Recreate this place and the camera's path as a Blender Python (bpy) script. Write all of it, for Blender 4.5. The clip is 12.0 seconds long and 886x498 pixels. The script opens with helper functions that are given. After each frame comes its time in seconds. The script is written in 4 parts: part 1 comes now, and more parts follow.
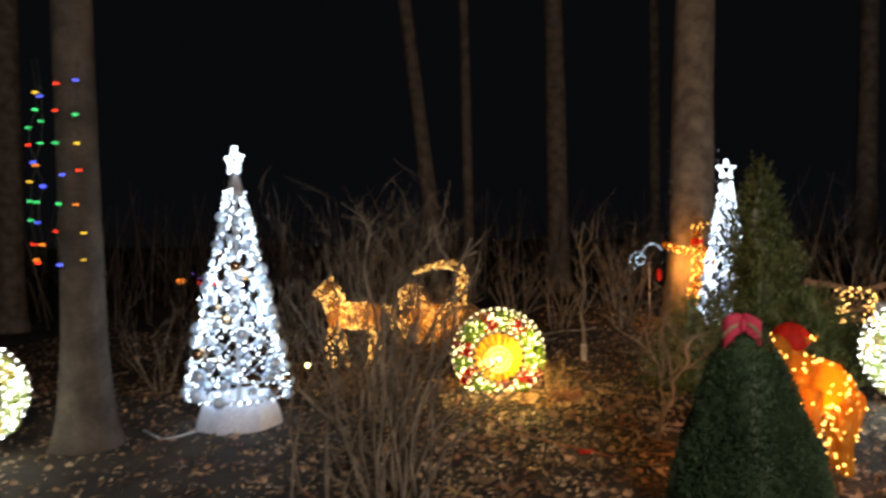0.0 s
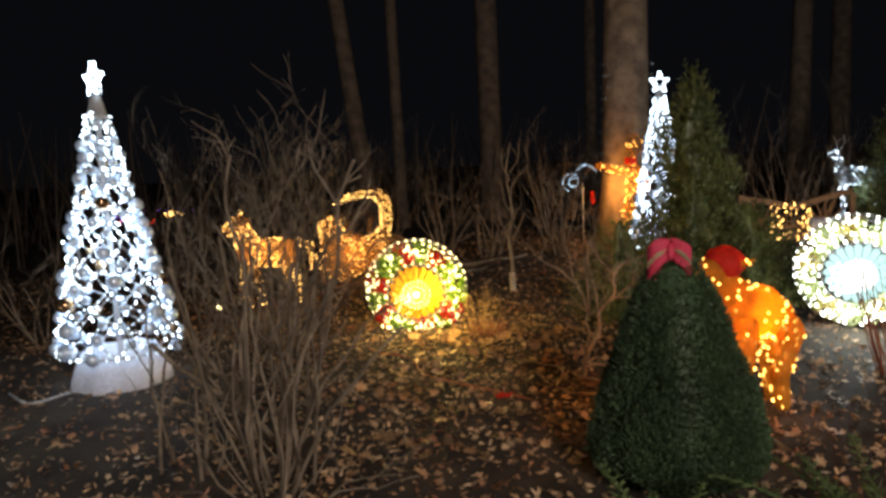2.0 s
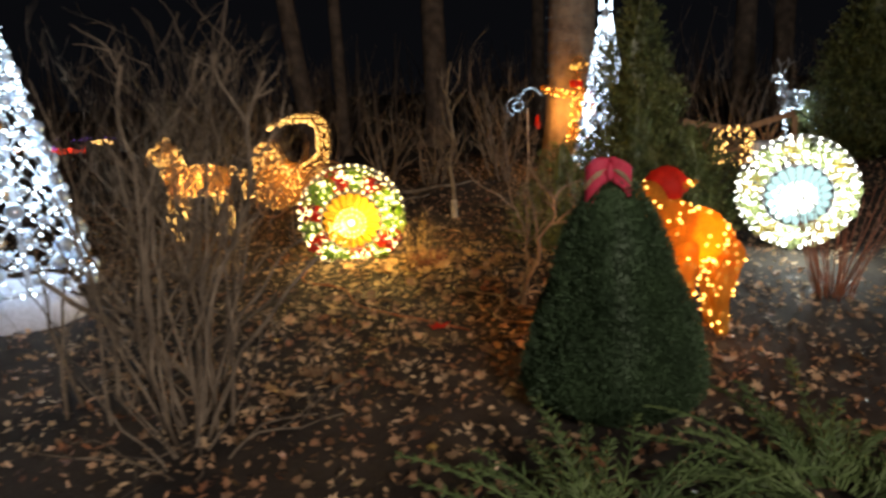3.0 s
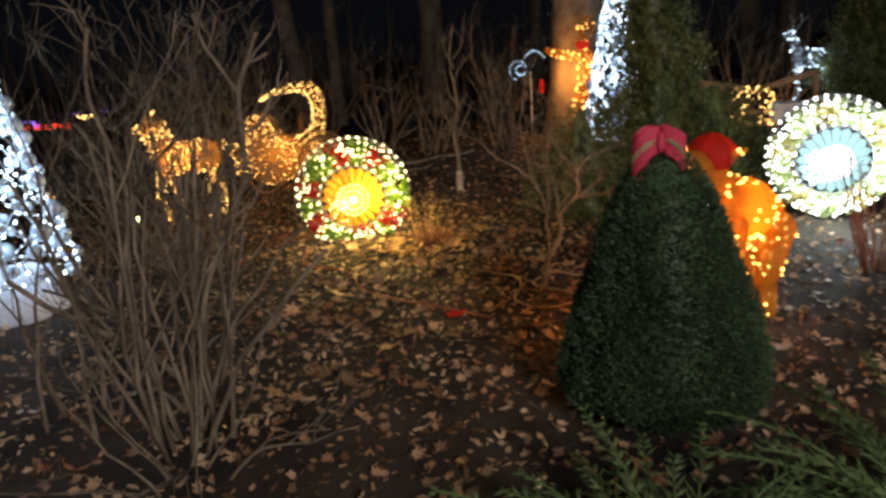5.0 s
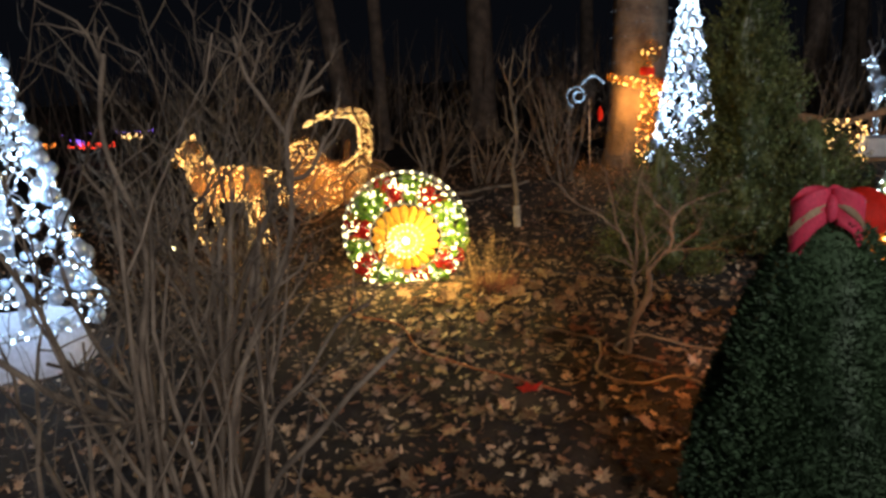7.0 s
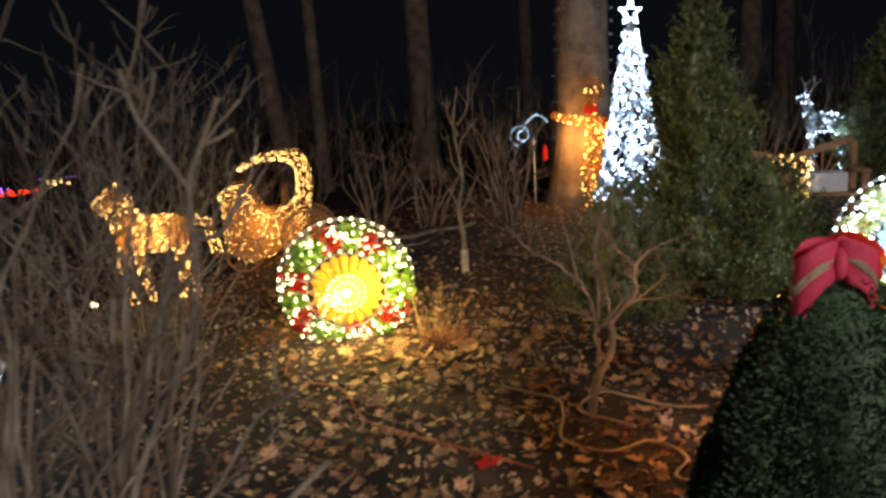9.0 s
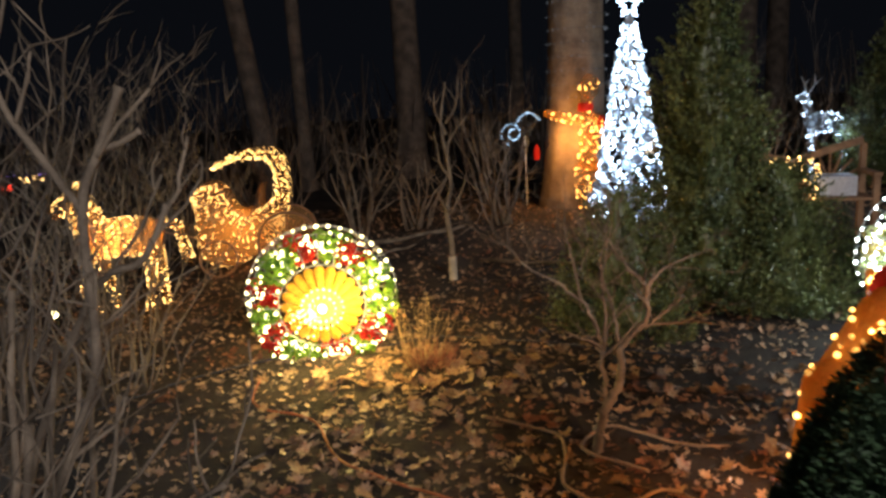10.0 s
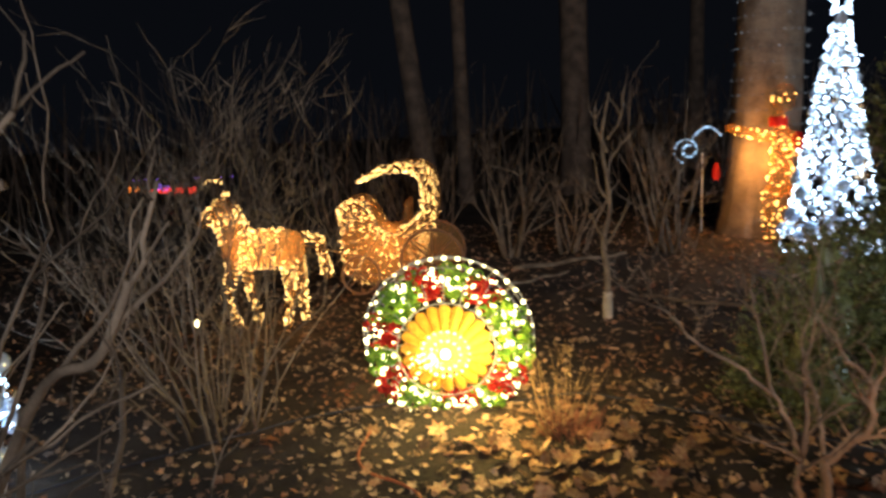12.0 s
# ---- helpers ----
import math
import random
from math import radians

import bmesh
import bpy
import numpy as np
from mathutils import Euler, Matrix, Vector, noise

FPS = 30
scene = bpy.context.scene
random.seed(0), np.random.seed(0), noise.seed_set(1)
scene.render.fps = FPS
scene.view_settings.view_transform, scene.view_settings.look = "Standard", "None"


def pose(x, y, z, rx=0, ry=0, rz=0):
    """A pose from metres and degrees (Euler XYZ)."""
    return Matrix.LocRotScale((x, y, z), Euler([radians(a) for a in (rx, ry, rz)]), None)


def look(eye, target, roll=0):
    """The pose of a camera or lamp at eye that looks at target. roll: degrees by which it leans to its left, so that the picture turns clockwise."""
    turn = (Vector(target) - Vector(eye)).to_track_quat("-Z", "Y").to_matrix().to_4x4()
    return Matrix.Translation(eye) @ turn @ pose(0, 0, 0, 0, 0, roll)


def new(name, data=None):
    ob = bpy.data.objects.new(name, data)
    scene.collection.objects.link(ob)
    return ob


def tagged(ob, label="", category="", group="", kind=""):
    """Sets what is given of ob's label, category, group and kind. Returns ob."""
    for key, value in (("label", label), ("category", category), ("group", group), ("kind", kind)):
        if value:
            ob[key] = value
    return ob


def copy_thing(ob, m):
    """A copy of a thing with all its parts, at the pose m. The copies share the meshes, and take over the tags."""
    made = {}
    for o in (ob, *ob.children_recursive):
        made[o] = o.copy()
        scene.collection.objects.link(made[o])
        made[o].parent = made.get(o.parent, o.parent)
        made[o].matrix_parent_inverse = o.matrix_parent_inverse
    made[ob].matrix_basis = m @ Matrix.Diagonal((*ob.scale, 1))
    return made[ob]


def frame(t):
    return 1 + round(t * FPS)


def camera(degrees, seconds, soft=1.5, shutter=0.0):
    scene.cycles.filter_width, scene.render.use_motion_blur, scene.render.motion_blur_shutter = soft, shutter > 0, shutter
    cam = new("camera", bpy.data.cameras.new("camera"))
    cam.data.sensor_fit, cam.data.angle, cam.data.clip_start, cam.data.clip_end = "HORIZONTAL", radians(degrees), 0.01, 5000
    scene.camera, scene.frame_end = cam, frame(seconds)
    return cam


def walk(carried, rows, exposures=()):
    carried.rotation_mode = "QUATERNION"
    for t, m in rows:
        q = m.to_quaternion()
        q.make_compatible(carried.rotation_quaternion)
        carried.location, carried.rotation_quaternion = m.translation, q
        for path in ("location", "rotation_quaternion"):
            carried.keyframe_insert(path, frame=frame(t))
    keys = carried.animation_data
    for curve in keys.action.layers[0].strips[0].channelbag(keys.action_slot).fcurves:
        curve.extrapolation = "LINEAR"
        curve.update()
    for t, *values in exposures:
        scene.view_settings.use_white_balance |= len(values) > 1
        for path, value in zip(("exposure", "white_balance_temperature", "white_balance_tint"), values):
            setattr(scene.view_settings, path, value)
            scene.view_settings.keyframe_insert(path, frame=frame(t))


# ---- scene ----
cam = camera(63.1, 12.0, soft=3.0, shutter=0.5)
PATH = [
    (0, (0.068, 0.225, 1.535), (0.022, 2.224, 1.489), -0.8),
    (0.5, (0.179, 0.436, 1.545), (0.243, 2.435, 1.546), -0.7),
    (1, (0.347, 0.59, 1.574), (0.449, 2.587, 1.624), -0.6),
    (1.3, (0.392, 0.644, 1.559), (0.485, 2.642, 1.562), -1.1),
    (1.5, (0.422, 0.722, 1.526), (0.498, 2.718, 1.431), -1.4),
    (2, (0.377, 0.899, 1.483), (0.477, 2.881, 1.236), -2.5),
    (2.5, (0.384, 0.996, 1.429), (0.519, 2.956, 1.052), -2.5),
    (2.8, (0.438, 1.105, 1.426), (0.608, 3.046, 0.975), -3.5),
    (3, (0.506, 1.156, 1.41), (0.733, 3.093, 0.965), -2.5),
    (3.2, (0.561, 1.238, 1.391), (0.812, 3.168, 0.927), -2.6),
    (4.8, (0.436, 1.537, 1.402), (0.7, 3.447, 0.871), -3.6),
    (5, (0.442, 1.592, 1.393), (0.675, 3.506, 0.861), -3.7),
    (5.5, (0.505, 1.796, 1.394), (0.639, 3.72, 0.867), -3.9),
    (6, (0.521, 1.953, 1.4), (0.581, 3.883, 0.88), -3.9),
    (6.5, (0.422, 2.161, 1.422), (0.496, 4.096, 0.92), -3.1),
    (7, (0.347, 2.232, 1.441), (0.484, 4.171, 0.969), -3.1),
    (7.2, (0.349, 2.227, 1.451), (0.497, 4.167, 0.988), -3.4),
    (8.8, (0.31, 2.538, 1.43), (0.632, 4.476, 1.051), -3.4),
    (9, (0.391, 2.619, 1.434), (0.686, 4.561, 1.058), -3.6),
    (9.5, (0.487, 2.82, 1.441), (0.793, 4.758, 1.052), -3.4),
    (10, (0.476, 3.079, 1.432), (0.804, 5.014, 1.046), -3.2),
    (10.5, (0.452, 3.218, 1.417), (0.724, 5.158, 1.016), -3.3),
    (11, (0.526, 3.381, 1.42), (0.66, 5.34, 1.041), -3.3),
    (11.5, (0.647, 3.525, 1.473), (0.659, 5.492, 1.11), -2.6),
    (12, (0.676, 3.746, 1.461), (0.557, 5.713, 1.121), -2.6),
]
walk(cam, [(t, look(eye, target, roll)) for t, eye, target, roll in PATH],
     [(0, 0.26, 7000, 12), (2.5, 0.28, 7000, 12), (5.5, 0.12, 6300, 10), (7.0, 0.10, 6000, 10), (9.0, 0.42, 6150, 10), (12, 0.36, 5950, 10)])

# ---- night sky and the light of the place ----
world = bpy.data.worlds.new("night")
scene.world = world
world.use_nodes = True
bg = world.node_tree.nodes["Background"]
bg.inputs[0].default_value = (0.66, 0.74, 1.0, 1)
bg.inputs[1].default_value = 0.0034


def lamp(name, place, watts, colour, size=0.25):
    data = bpy.data.lights.new(name, "POINT")
    data.energy, data.color, data.shadow_soft_size = watts, colour, size
    ob = new(name, data)
    ob.location = place
    return ob


def ground_z(x, y):
    """Height of the ground: level by the path, dipping to the left rear, rising to the right rear."""
    def ease(v):
        v = min(1.0, max(0.0, v))
        return v * v * (3 - 2 * v)
    dip = 0.05 * ease((0.6 - x) / 2.0) + 0.30 * ease((y - 7.2) / 3.0) * ease((0.4 - x) / 1.8)
    rise = 0.16 * ease((y - 9.0) / 3.5) * ease((x - 0.6) / 2.2)
    return -0.11 - dip + rise + 0.03 * noise.noise((x * 0.9, y * 0.9, 3.1)) + 0.012 * noise.noise((x * 4, y * 4, 7.7))


WHITE = (0.58, 0.78, 1.0)
WARM = (1.0, 0.50, 0.13)
lamp("tree_glow", (-1.92, 6.6, 0.9), 27, WHITE, 0.25)
lamp("tree_glow", (-1.92, 6.6, 0.20), 5, WHITE, 0.2)
lamp("tree_glow", (3.72, 10.25, 0.9), 22, WHITE, 0.2)
lamp("ornament_glow", (0.40, 7.30, 0.25), 4.5, (1.0, 0.80, 0.28), 0.03)
lamp("ornament_glow", (0.66, 7.20, 0.26), 24, (1.0, 0.64, 0.14), 0.15)
lamp("ornament_glow", (0.46, 7.88, 0.30), 30, (1.0, 0.62, 0.18), 0.1)
lamp("ornament_glow", (4.05, 6.35, 0.33), 36, (0.8, 0.95, 1.0), 0.1)
lamp("ornament_glow", (-3.42, 5.25, 0.25), 10, (0.9, 0.95, 0.8), 0.1)
lamp("horse_glow", (-1.48, 10.4, 0.36), 22, WARM, 0.08)
lamp("carriage_glow", (-0.40, 11.45, 0.25), 11, WARM, 0.08)
lamp("deer_glow", (2.35, 4.98, 0.46), 15, (1.0, 0.42, 0.06), 0.06)
lamp("deer_glow", (1.85, 5.25, 0.40), 9, (1.0, 0.42, 0.12), 0.15)
lamp("figure_glow", (3.56, 11.76, 0.95), 36, (1.0, 0.42, 0.08), 0.1)
lamp("bench_glow", (6.6, 11.8, 0.35), 5, WARM, 0.1)
lamp("white_deer_glow", (7.4, 11.7, 0.8), 9, WHITE, 0.15)
# light of the walkway behind, high and wide
data = bpy.data.lights.new("walkway_light", "AREA")
data.shape, data.size, data.energy, data.color = "DISK", 3.0, 800, (1.0, 0.90, 0.84)
new("walkway_light", data).matrix_world = look((3.2, -6.5, 5.0), (0.7, 5.5, 0.0))

# ---- materials ----


def material(name, colour, rough=0.8, second=None, scale=8.0, fine=60.0, bump=0.3, metal=0.0, random_by="", spread=0.25,
             through_light=0.0, spec=0.3, coat=0.0):
    """A surface with blotches at one size, grain at another, relief, and some change from piece to piece."""
    m = bpy.data.materials.new(name)
    m.use_nodes = True
    n, l = m.node_tree.nodes, m.node_tree.links
    p = n["Principled BSDF"]
    p.inputs["Roughness"].default_value = rough
    p.inputs["Metallic"].default_value = metal
    p.inputs["Specular IOR Level"].default_value = spec
    p.inputs["Coat Weight"].default_value = coat
    geo = n.new("ShaderNodeTexCoord")
    big, small = n.new("ShaderNodeTexNoise"), n.new("ShaderNodeTexNoise")
    big.inputs["Scale"].default_value, small.inputs["Scale"].default_value = scale, fine
    big.inputs["Detail"].default_value, small.inputs["Detail"].default_value = 5, 3
    for t in (big, small):
        l.new(geo.outputs["Object"], t.inputs["Vector"])
    ramp = n.new("ShaderNodeMix")
    ramp.data_type = "RGBA"
    second = second or tuple(c * 0.55 for c in colour)
    ramp.inputs[6].default_value, ramp.inputs[7].default_value = (*second, 1), (*colour, 1)
    stretch = n.new("ShaderNodeMapRange")
    stretch.inputs[1].default_value, stretch.inputs[2].default_value = 0.35, 0.65
    l.new(big.outputs["Fac"], stretch.inputs[0])
    l.new(stretch.outputs[0], ramp.inputs[0])
    grain = n.new("ShaderNodeHueSaturation")
    value = n.new("ShaderNodeMapRange")
    value.inputs[3].default_value, value.inputs[4].default_value = 0.65, 1.35
    l.new(small.outputs["Fac"], value.inputs[0])
    out = value.outputs[0]
    if random_by:
        if random_by == "island":
            src = n.new("ShaderNodeNewGeometry").outputs["Random Per Island"]
        else:
            src = n.new("ShaderNodeObjectInfo").outputs["Random"]
        rng = n.new("ShaderNodeMapRange")
        rng.inputs[3].default_value, rng.inputs[4].default_value = 1 - spread, 1 + spread
        l.new(src, rng.inputs[0])
        mul = n.new("ShaderNodeMath")
        mul.operation = "MULTIPLY"
        l.new(out, mul.inputs[0])
        l.new(rng.outputs[0], mul.inputs[1])
        out = mul.outputs[0]
    l.new(out, grain.inputs["Value"])
    l.new(ramp.outputs[2], grain.inputs["Color"])
    l.new(grain.outputs[0], p.inputs["Base Color"])
    if bump:
        b = n.new("ShaderNodeBump")
        b.inputs["Strength"].default_value, b.inputs["Distance"].default_value = bump, 0.01
        l.new(small.outputs["Fac"], b.inputs["Height"])
        l.new(b.outputs[0], p.inputs["Normal"])
    if through_light:
        tr = n.new("ShaderNodeBsdfTranslucent")
        l.new(grain.outputs[0], tr.inputs["Color"])
        mix = n.new("ShaderNodeMixShader")
        mix.inputs[0].default_value = through_light
        l.new(p.outputs[0], mix.inputs[1])
        l.new(tr.outputs[0], mix.inputs[2])
        l.new(mix.outputs[0], n["Material Output"].inputs["Surface"])
    return m


def glow(name, colour, strength, spread=0.0):
    """A lit bulb, or plastic with a glow put into its surface."""
    m = bpy.data.materials.new(name)
    m.use_nodes = True
    n, l = m.node_tree.nodes, m.node_tree.links
    n.remove(n["Principled BSDF"])
    e = n.new("ShaderNodeEmission")
    e.inputs[0].default_value, e.inputs[1].default_value = (*colour, 1), strength
    if spread:
        rng = n.new("ShaderNodeMapRange")
        rng.inputs[3].default_value, rng.inputs[4].default_value = strength * (1 - spread), strength * (1 + spread)
        l.new(n.new("ShaderNodeNewGeometry").outputs["Random Per Island"], rng.inputs[0])
        l.new(rng.outputs[0], e.inputs[1])
    l.new(e.outputs[0], n["Material Output"].inputs["Surface"])
    m.cycles.emission_sampling = "NONE"
    return m


def netting(name, colour, open_part=0.45):
    """Fine mesh stretched over a wire figure: half open, half cloth that lets light through."""
    m = bpy.data.materials.new(name)
    m.use_nodes = True
    n, l = m.node_tree.nodes, m.node_tree.links
    n.remove(n["Principled BSDF"])
    d, t, o = n.new("ShaderNodeBsdfDiffuse"), n.new("ShaderNodeBsdfTranslucent"), n.new("ShaderNodeBsdfTransparent")
    tex = n.new("ShaderNodeTexNoise")
    tex.inputs["Scale"].default_value = 24
    tone = n.new("ShaderNodeMix")
    tone.data_type = "RGBA"
    tone.inputs[6].default_value, tone.inputs[7].default_value = (*[c * 0.45 for c in colour], 1), (*colour, 1)
    l.new(tex.outputs["Fac"], tone.inputs[0])
    for b in (d, t):
        l.new(tone.outputs[2], b.inputs["Color"])
    one, two = n.new("ShaderNodeMixShader"), n.new("ShaderNodeMixShader")
    one.inputs[0].default_value, two.inputs[0].default_value = 0.55, open_part
    l.new(d.outputs[0], one.inputs[1])
    l.new(t.outputs[0], one.inputs[2])
    l.new(one.outputs[0], two.inputs[1])
    l.new(o.outputs[0], two.inputs[2])
    l.new(two.outputs[0], n["Material Output"].inputs["Surface"])
    return m


SOIL = material("soil", (0.050, 0.038, 0.028), 0.95, (0.016, 0.012, 0.010), 2.6, 45, 1.0)
# bark in three tones: how strongly each trunk is lit is put into colour
SHADED_BARK = material("shaded_bark", (0.085, 0.068, 0.055), 0.9, (0.04, 0.032, 0.026), 5, 38, 0.9)
LIT_BARK = material("lit_bark", (0.235, 0.178, 0.125), 0.9, (0.11, 0.082, 0.06), 4, 30, 1.0)
BARK = material("bark", (0.135, 0.105, 0.082), 0.9, (0.06, 0.047, 0.038), 5, 38, 0.9)
TWIG = material("twig_bark", (0.20, 0.158, 0.115), 0.8, (0.08, 0.062, 0.046), 9, 120, 0.3, random_by="island", spread=0.5)
LEAF = material("dead_leaf", (0.50, 0.36, 0.22), 0.36, (0.22, 0.095, 0.05), 3, 90, 0.3, random_by="island", spread=0.65, through_light=0.2)
LEAF_PIECE = material("dead_leaf_piece", (0.45, 0.31, 0.17), 0.42, (0.26, 0.11, 0.055), 6, 90, 0.3, random_by="object", spread=0.6, through_light=0.2)
NEEDLE = material("spruce_needles", (0.055, 0.095, 0.045), 0.55, (0.038, 0.066, 0.034), 5, 80, 0.0, random_by="island", spread=0.3, spec=0.2)
HOLLY = material("evergreen_leaves", (0.125, 0.135, 0.045), 0.38, (0.050, 0.070, 0.026), 4, 80, 0.0, random_by="island", spread=0.6, through_light=0.15)
JUNIPER = material("juniper_sprays", (0.085, 0.125, 0.042), 0.6, (0.045, 0.075, 0.025), 6, 80, 0.0, random_by="island", spread=0.4)
DRY = material("dry_grass", (0.42, 0.29, 0.14), 0.8, (0.25, 0.16, 0.07), 9, 90, 0.0, random_by="island", spread=0.4)
RED_DRY = material("reddish_stalks", (0.30, 0.12, 0.07), 0.8, (0.18, 0.07, 0.04), 9, 90, 0.0, random_by="island", spread=0.4)
PLASTIC = material("white_plastic", (0.74, 0.76, 0.82), 0.45, (0.60, 0.62, 0.70), 3, 40, 0.1, through_light=0.35)
WIRE = material("white_wire", (0.6, 0.62, 0.64), 0.5, None, 9, 60, 0.0)
DARK_WIRE = material("green_wire", (0.05, 0.06, 0.04), 0.5, None, 9, 60, 0.0)
GREY = material("grey_plastic", (0.42, 0.43, 0.46), 0.5, None, 9, 60, 0.1)
SILVER = material("silver_bauble", (0.70, 0.82, 0.95), 0.14, (0.50, 0.62, 0.80), 12, 60, 0.05, metal=0.45, through_light=0.07, spec=0.6)
BRONZE = material("bronze_bauble", (0.42, 0.27, 0.15), 0.2, (0.25, 0.16, 0.10), 12, 60, 0.05, metal=0.9)
WOOD = material("bench_wood", (0.30, 0.17, 0.09), 0.7, (0.18, 0.10, 0.055), 6, 50, 0.3)
DARK_CORD = material("dark_cord", (0.05, 0.055, 0.08), 0.5, None, 9, 60, 0.0)
TIN_RED = material("red_tinsel", (0.75, 0.035, 0.015), 0.3, (0.30, 0.01, 0.01), 20, 90, 0.0, through_light=0.3)
TIN_GREEN = material("green_tinsel", (0.36, 0.62, 0.06), 0.3, (0.07, 0.20, 0.02), 20, 90, 0.0, through_light=0.3)
TIN_GOLD = material("gold_tinsel", (0.70, 0.58, 0.20), 0.3, (0.5, 0.4, 0.12), 20, 90, 0.0, through_light=0.3)
TIN_PALE = material("pale_green_tinsel", (0.62, 0.70, 0.35), 0.3, (0.45, 0.52, 0.2), 20, 90, 0.0, through_light=0.3)
BOW = material("pink_red_cloth", (0.80, 0.09, 0.17), 0.6, (0.62, 0.04, 0.08), 5, 90, 0.2, through_light=0.4)
RIBBON = material("tan_ribbon", (0.50, 0.36, 0.22), 0.6, None, 7, 90, 0.2, through_light=0.3)
HAT = material("red_cloth", (0.70, 0.035, 0.02), 0.7, (0.5, 0.02, 0.01), 6, 90, 0.3, through_light=0.4)
CORD = material("tan_cord", (0.36, 0.24, 0.14), 0.5, None, 9, 60, 0.0)
ORANGE_CORD = material("orange_cord", (0.55, 0.16, 0.06), 0.5, None, 9, 60, 0.0)
GUARD = material("trunk_guard", (0.55, 0.47, 0.36), 0.7, None, 9, 60, 0.2)
NET_TAN = netting("tan_netting", (0.70, 0.42, 0.17), 0.6)
NET_ORANGE = netting("orange_netting", (0.90, 0.42, 0.06), 0.3)
NET_OPEN = netting("open_orange_netting", (0.90, 0.42, 0.06), 0.72)
NET_WHITE = netting("white_netting", (0.7, 0.75, 0.8), 0.6)
B_WHITE = glow("cool_white_bulb", (0.62, 0.82, 1.0), 5.5, 0.8)
B_WARM = glow("warm_bulb", (1.0, 0.56, 0.15), 5.5, 0.8)
B_AMBER = glow("amber_bulb", (1.0, 0.50, 0.10), 5.5, 0.6)
B_CREAM = glow("cream_bulb", (1.0, 0.86, 0.40), 6)
B_ICE = glow("ice_bulb", (0.90, 1.0, 0.95), 9)
B_DIM = glow("dim_bulb", (0.65, 0.7, 0.75), 0.16, 0.7)
B_RED, B_BLUE = glow("red_bulb", (1.0, 0.05, 0.02), 2.5), glow("blue_bulb", (0.08, 0.12, 1.0), 3)
B_GREEN, B_YELLOW = glow("green_bulb", (0.05, 0.9, 0.25), 1.8), glow("yellow_bulb", (1.0, 0.62, 0.05), 1.8)
B_ORANGE, B_PURPLE = glow("orange_bulb", (1.0, 0.25, 0.03), 2.2), glow("purple_bulb", (0.35, 0.15, 1.0), 2.5)
B_PALE_BLUE = glow("pale_blue_bulb", (0.5, 0.75, 1.0), 1.1, 0.6)
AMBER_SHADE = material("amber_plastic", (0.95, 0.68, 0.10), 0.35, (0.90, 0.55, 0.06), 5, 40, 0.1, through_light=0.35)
YELLOW_SHADE = glow("lit_yellow_plastic", (1.0, 0.74, 0.09), 1.8)
ICE_SHADE = glow("lit_pale_blue_plastic", (0.55, 0.92, 0.95), 1.1)
WHITE_SHADE = glow("lit_white_plastic", (0.85, 1.0, 0.95), 1.8)
B_CORE = glow("golden_bulb", (1.0, 0.84, 0.30), 5)
# brown look of the unlit bowl put in as a weak emission
BROWN_GLOW = glow("glowing_brown_plastic", (0.32, 0.19, 0.10), 0.5)

# ---- building blocks ----


def mesh_of(name, verts, faces, mat, smooth=False):
    me = bpy.data.meshes.new(name)
    me.from_pydata(verts, [], faces)
    me.materials.append(mat)
    if smooth:
        me.polygons.foreach_set("use_smooth", [True] * len(me.polygons))
    me.update()
    return me


def piece(name, verts, faces, mat, parent=None, label="", smooth=False):
    ob = new(name, mesh_of(name, verts, faces, mat, smooth))
    if parent:
        ob.parent = parent
    return tagged(ob, label)


def thing(name, place, label, category, group="", turn=0.0):
    ob = new(name)
    ob.matrix_basis = pose(*place, 0, 0, turn)
    ob.empty_display_size = 0.1
    return tagged(ob, label, category, group)


def tube(path, radii, sides=6, closed=False, verts=None, faces=None):
    """A round bar along a path; appends to verts and faces."""
    verts = [] if verts is None else verts
    faces = [] if faces is None else faces
    pts = [Vector(p) for p in path]
    count = len(pts)
    if not hasattr(radii, "__len__"):
        radii = [radii] * count
    start = len(verts)
    up = Vector((0.13, 0.21, 1)).normalized()
    for i, p in enumerate(pts):
        a, b = (pts[i - 1], pts[(i + 1) % count]) if closed else (pts[max(i - 1, 0)], pts[min(i + 1, count - 1)])
        d = b - a
        d = d.normalized() if d.length > 1e-9 else Vector((0, 0, 1))
        s = d.cross(up)
        s = s.normalized() if s.length > 1e-3 else d.cross(Vector((1, 0, 0))).normalized()
        t = s.cross(d)
        for k in range(sides):
            w = 2 * math.pi * k / sides
            verts.append(tuple(p + (s * math.cos(w) + t * math.sin(w)) * radii[i]))
    for i in range(count if closed else count - 1):
        j = (i + 1) % count
        for k in range(sides):
            m = (k + 1) % sides
            faces.append((start + i * sides + k, start + i * sides + m, start + j * sides + m, start + j * sides + k))
    if not closed:
        faces.append(tuple(start + k for k in range(sides))[::-1])
        faces.append(tuple(start + (count - 1) * sides + k for k in range(sides)))
    return verts, faces


def tubes(name, paths, mat, parent=None, sides=5, closed=False, label=""):
    v, f = [], []
    for path, r in paths:
        tube(path, r, sides, closed, v, f)
    return piece(name, v, f, mat, parent, label, True)


_b = bmesh.new()
bmesh.ops.create_icosphere(_b, subdivisions=1, radius=1)
ICO_V = [tuple(v.co) for v in _b.verts]
ICO_F = [tuple(v.index for v in f.verts) for f in _b.faces]
_b.free()


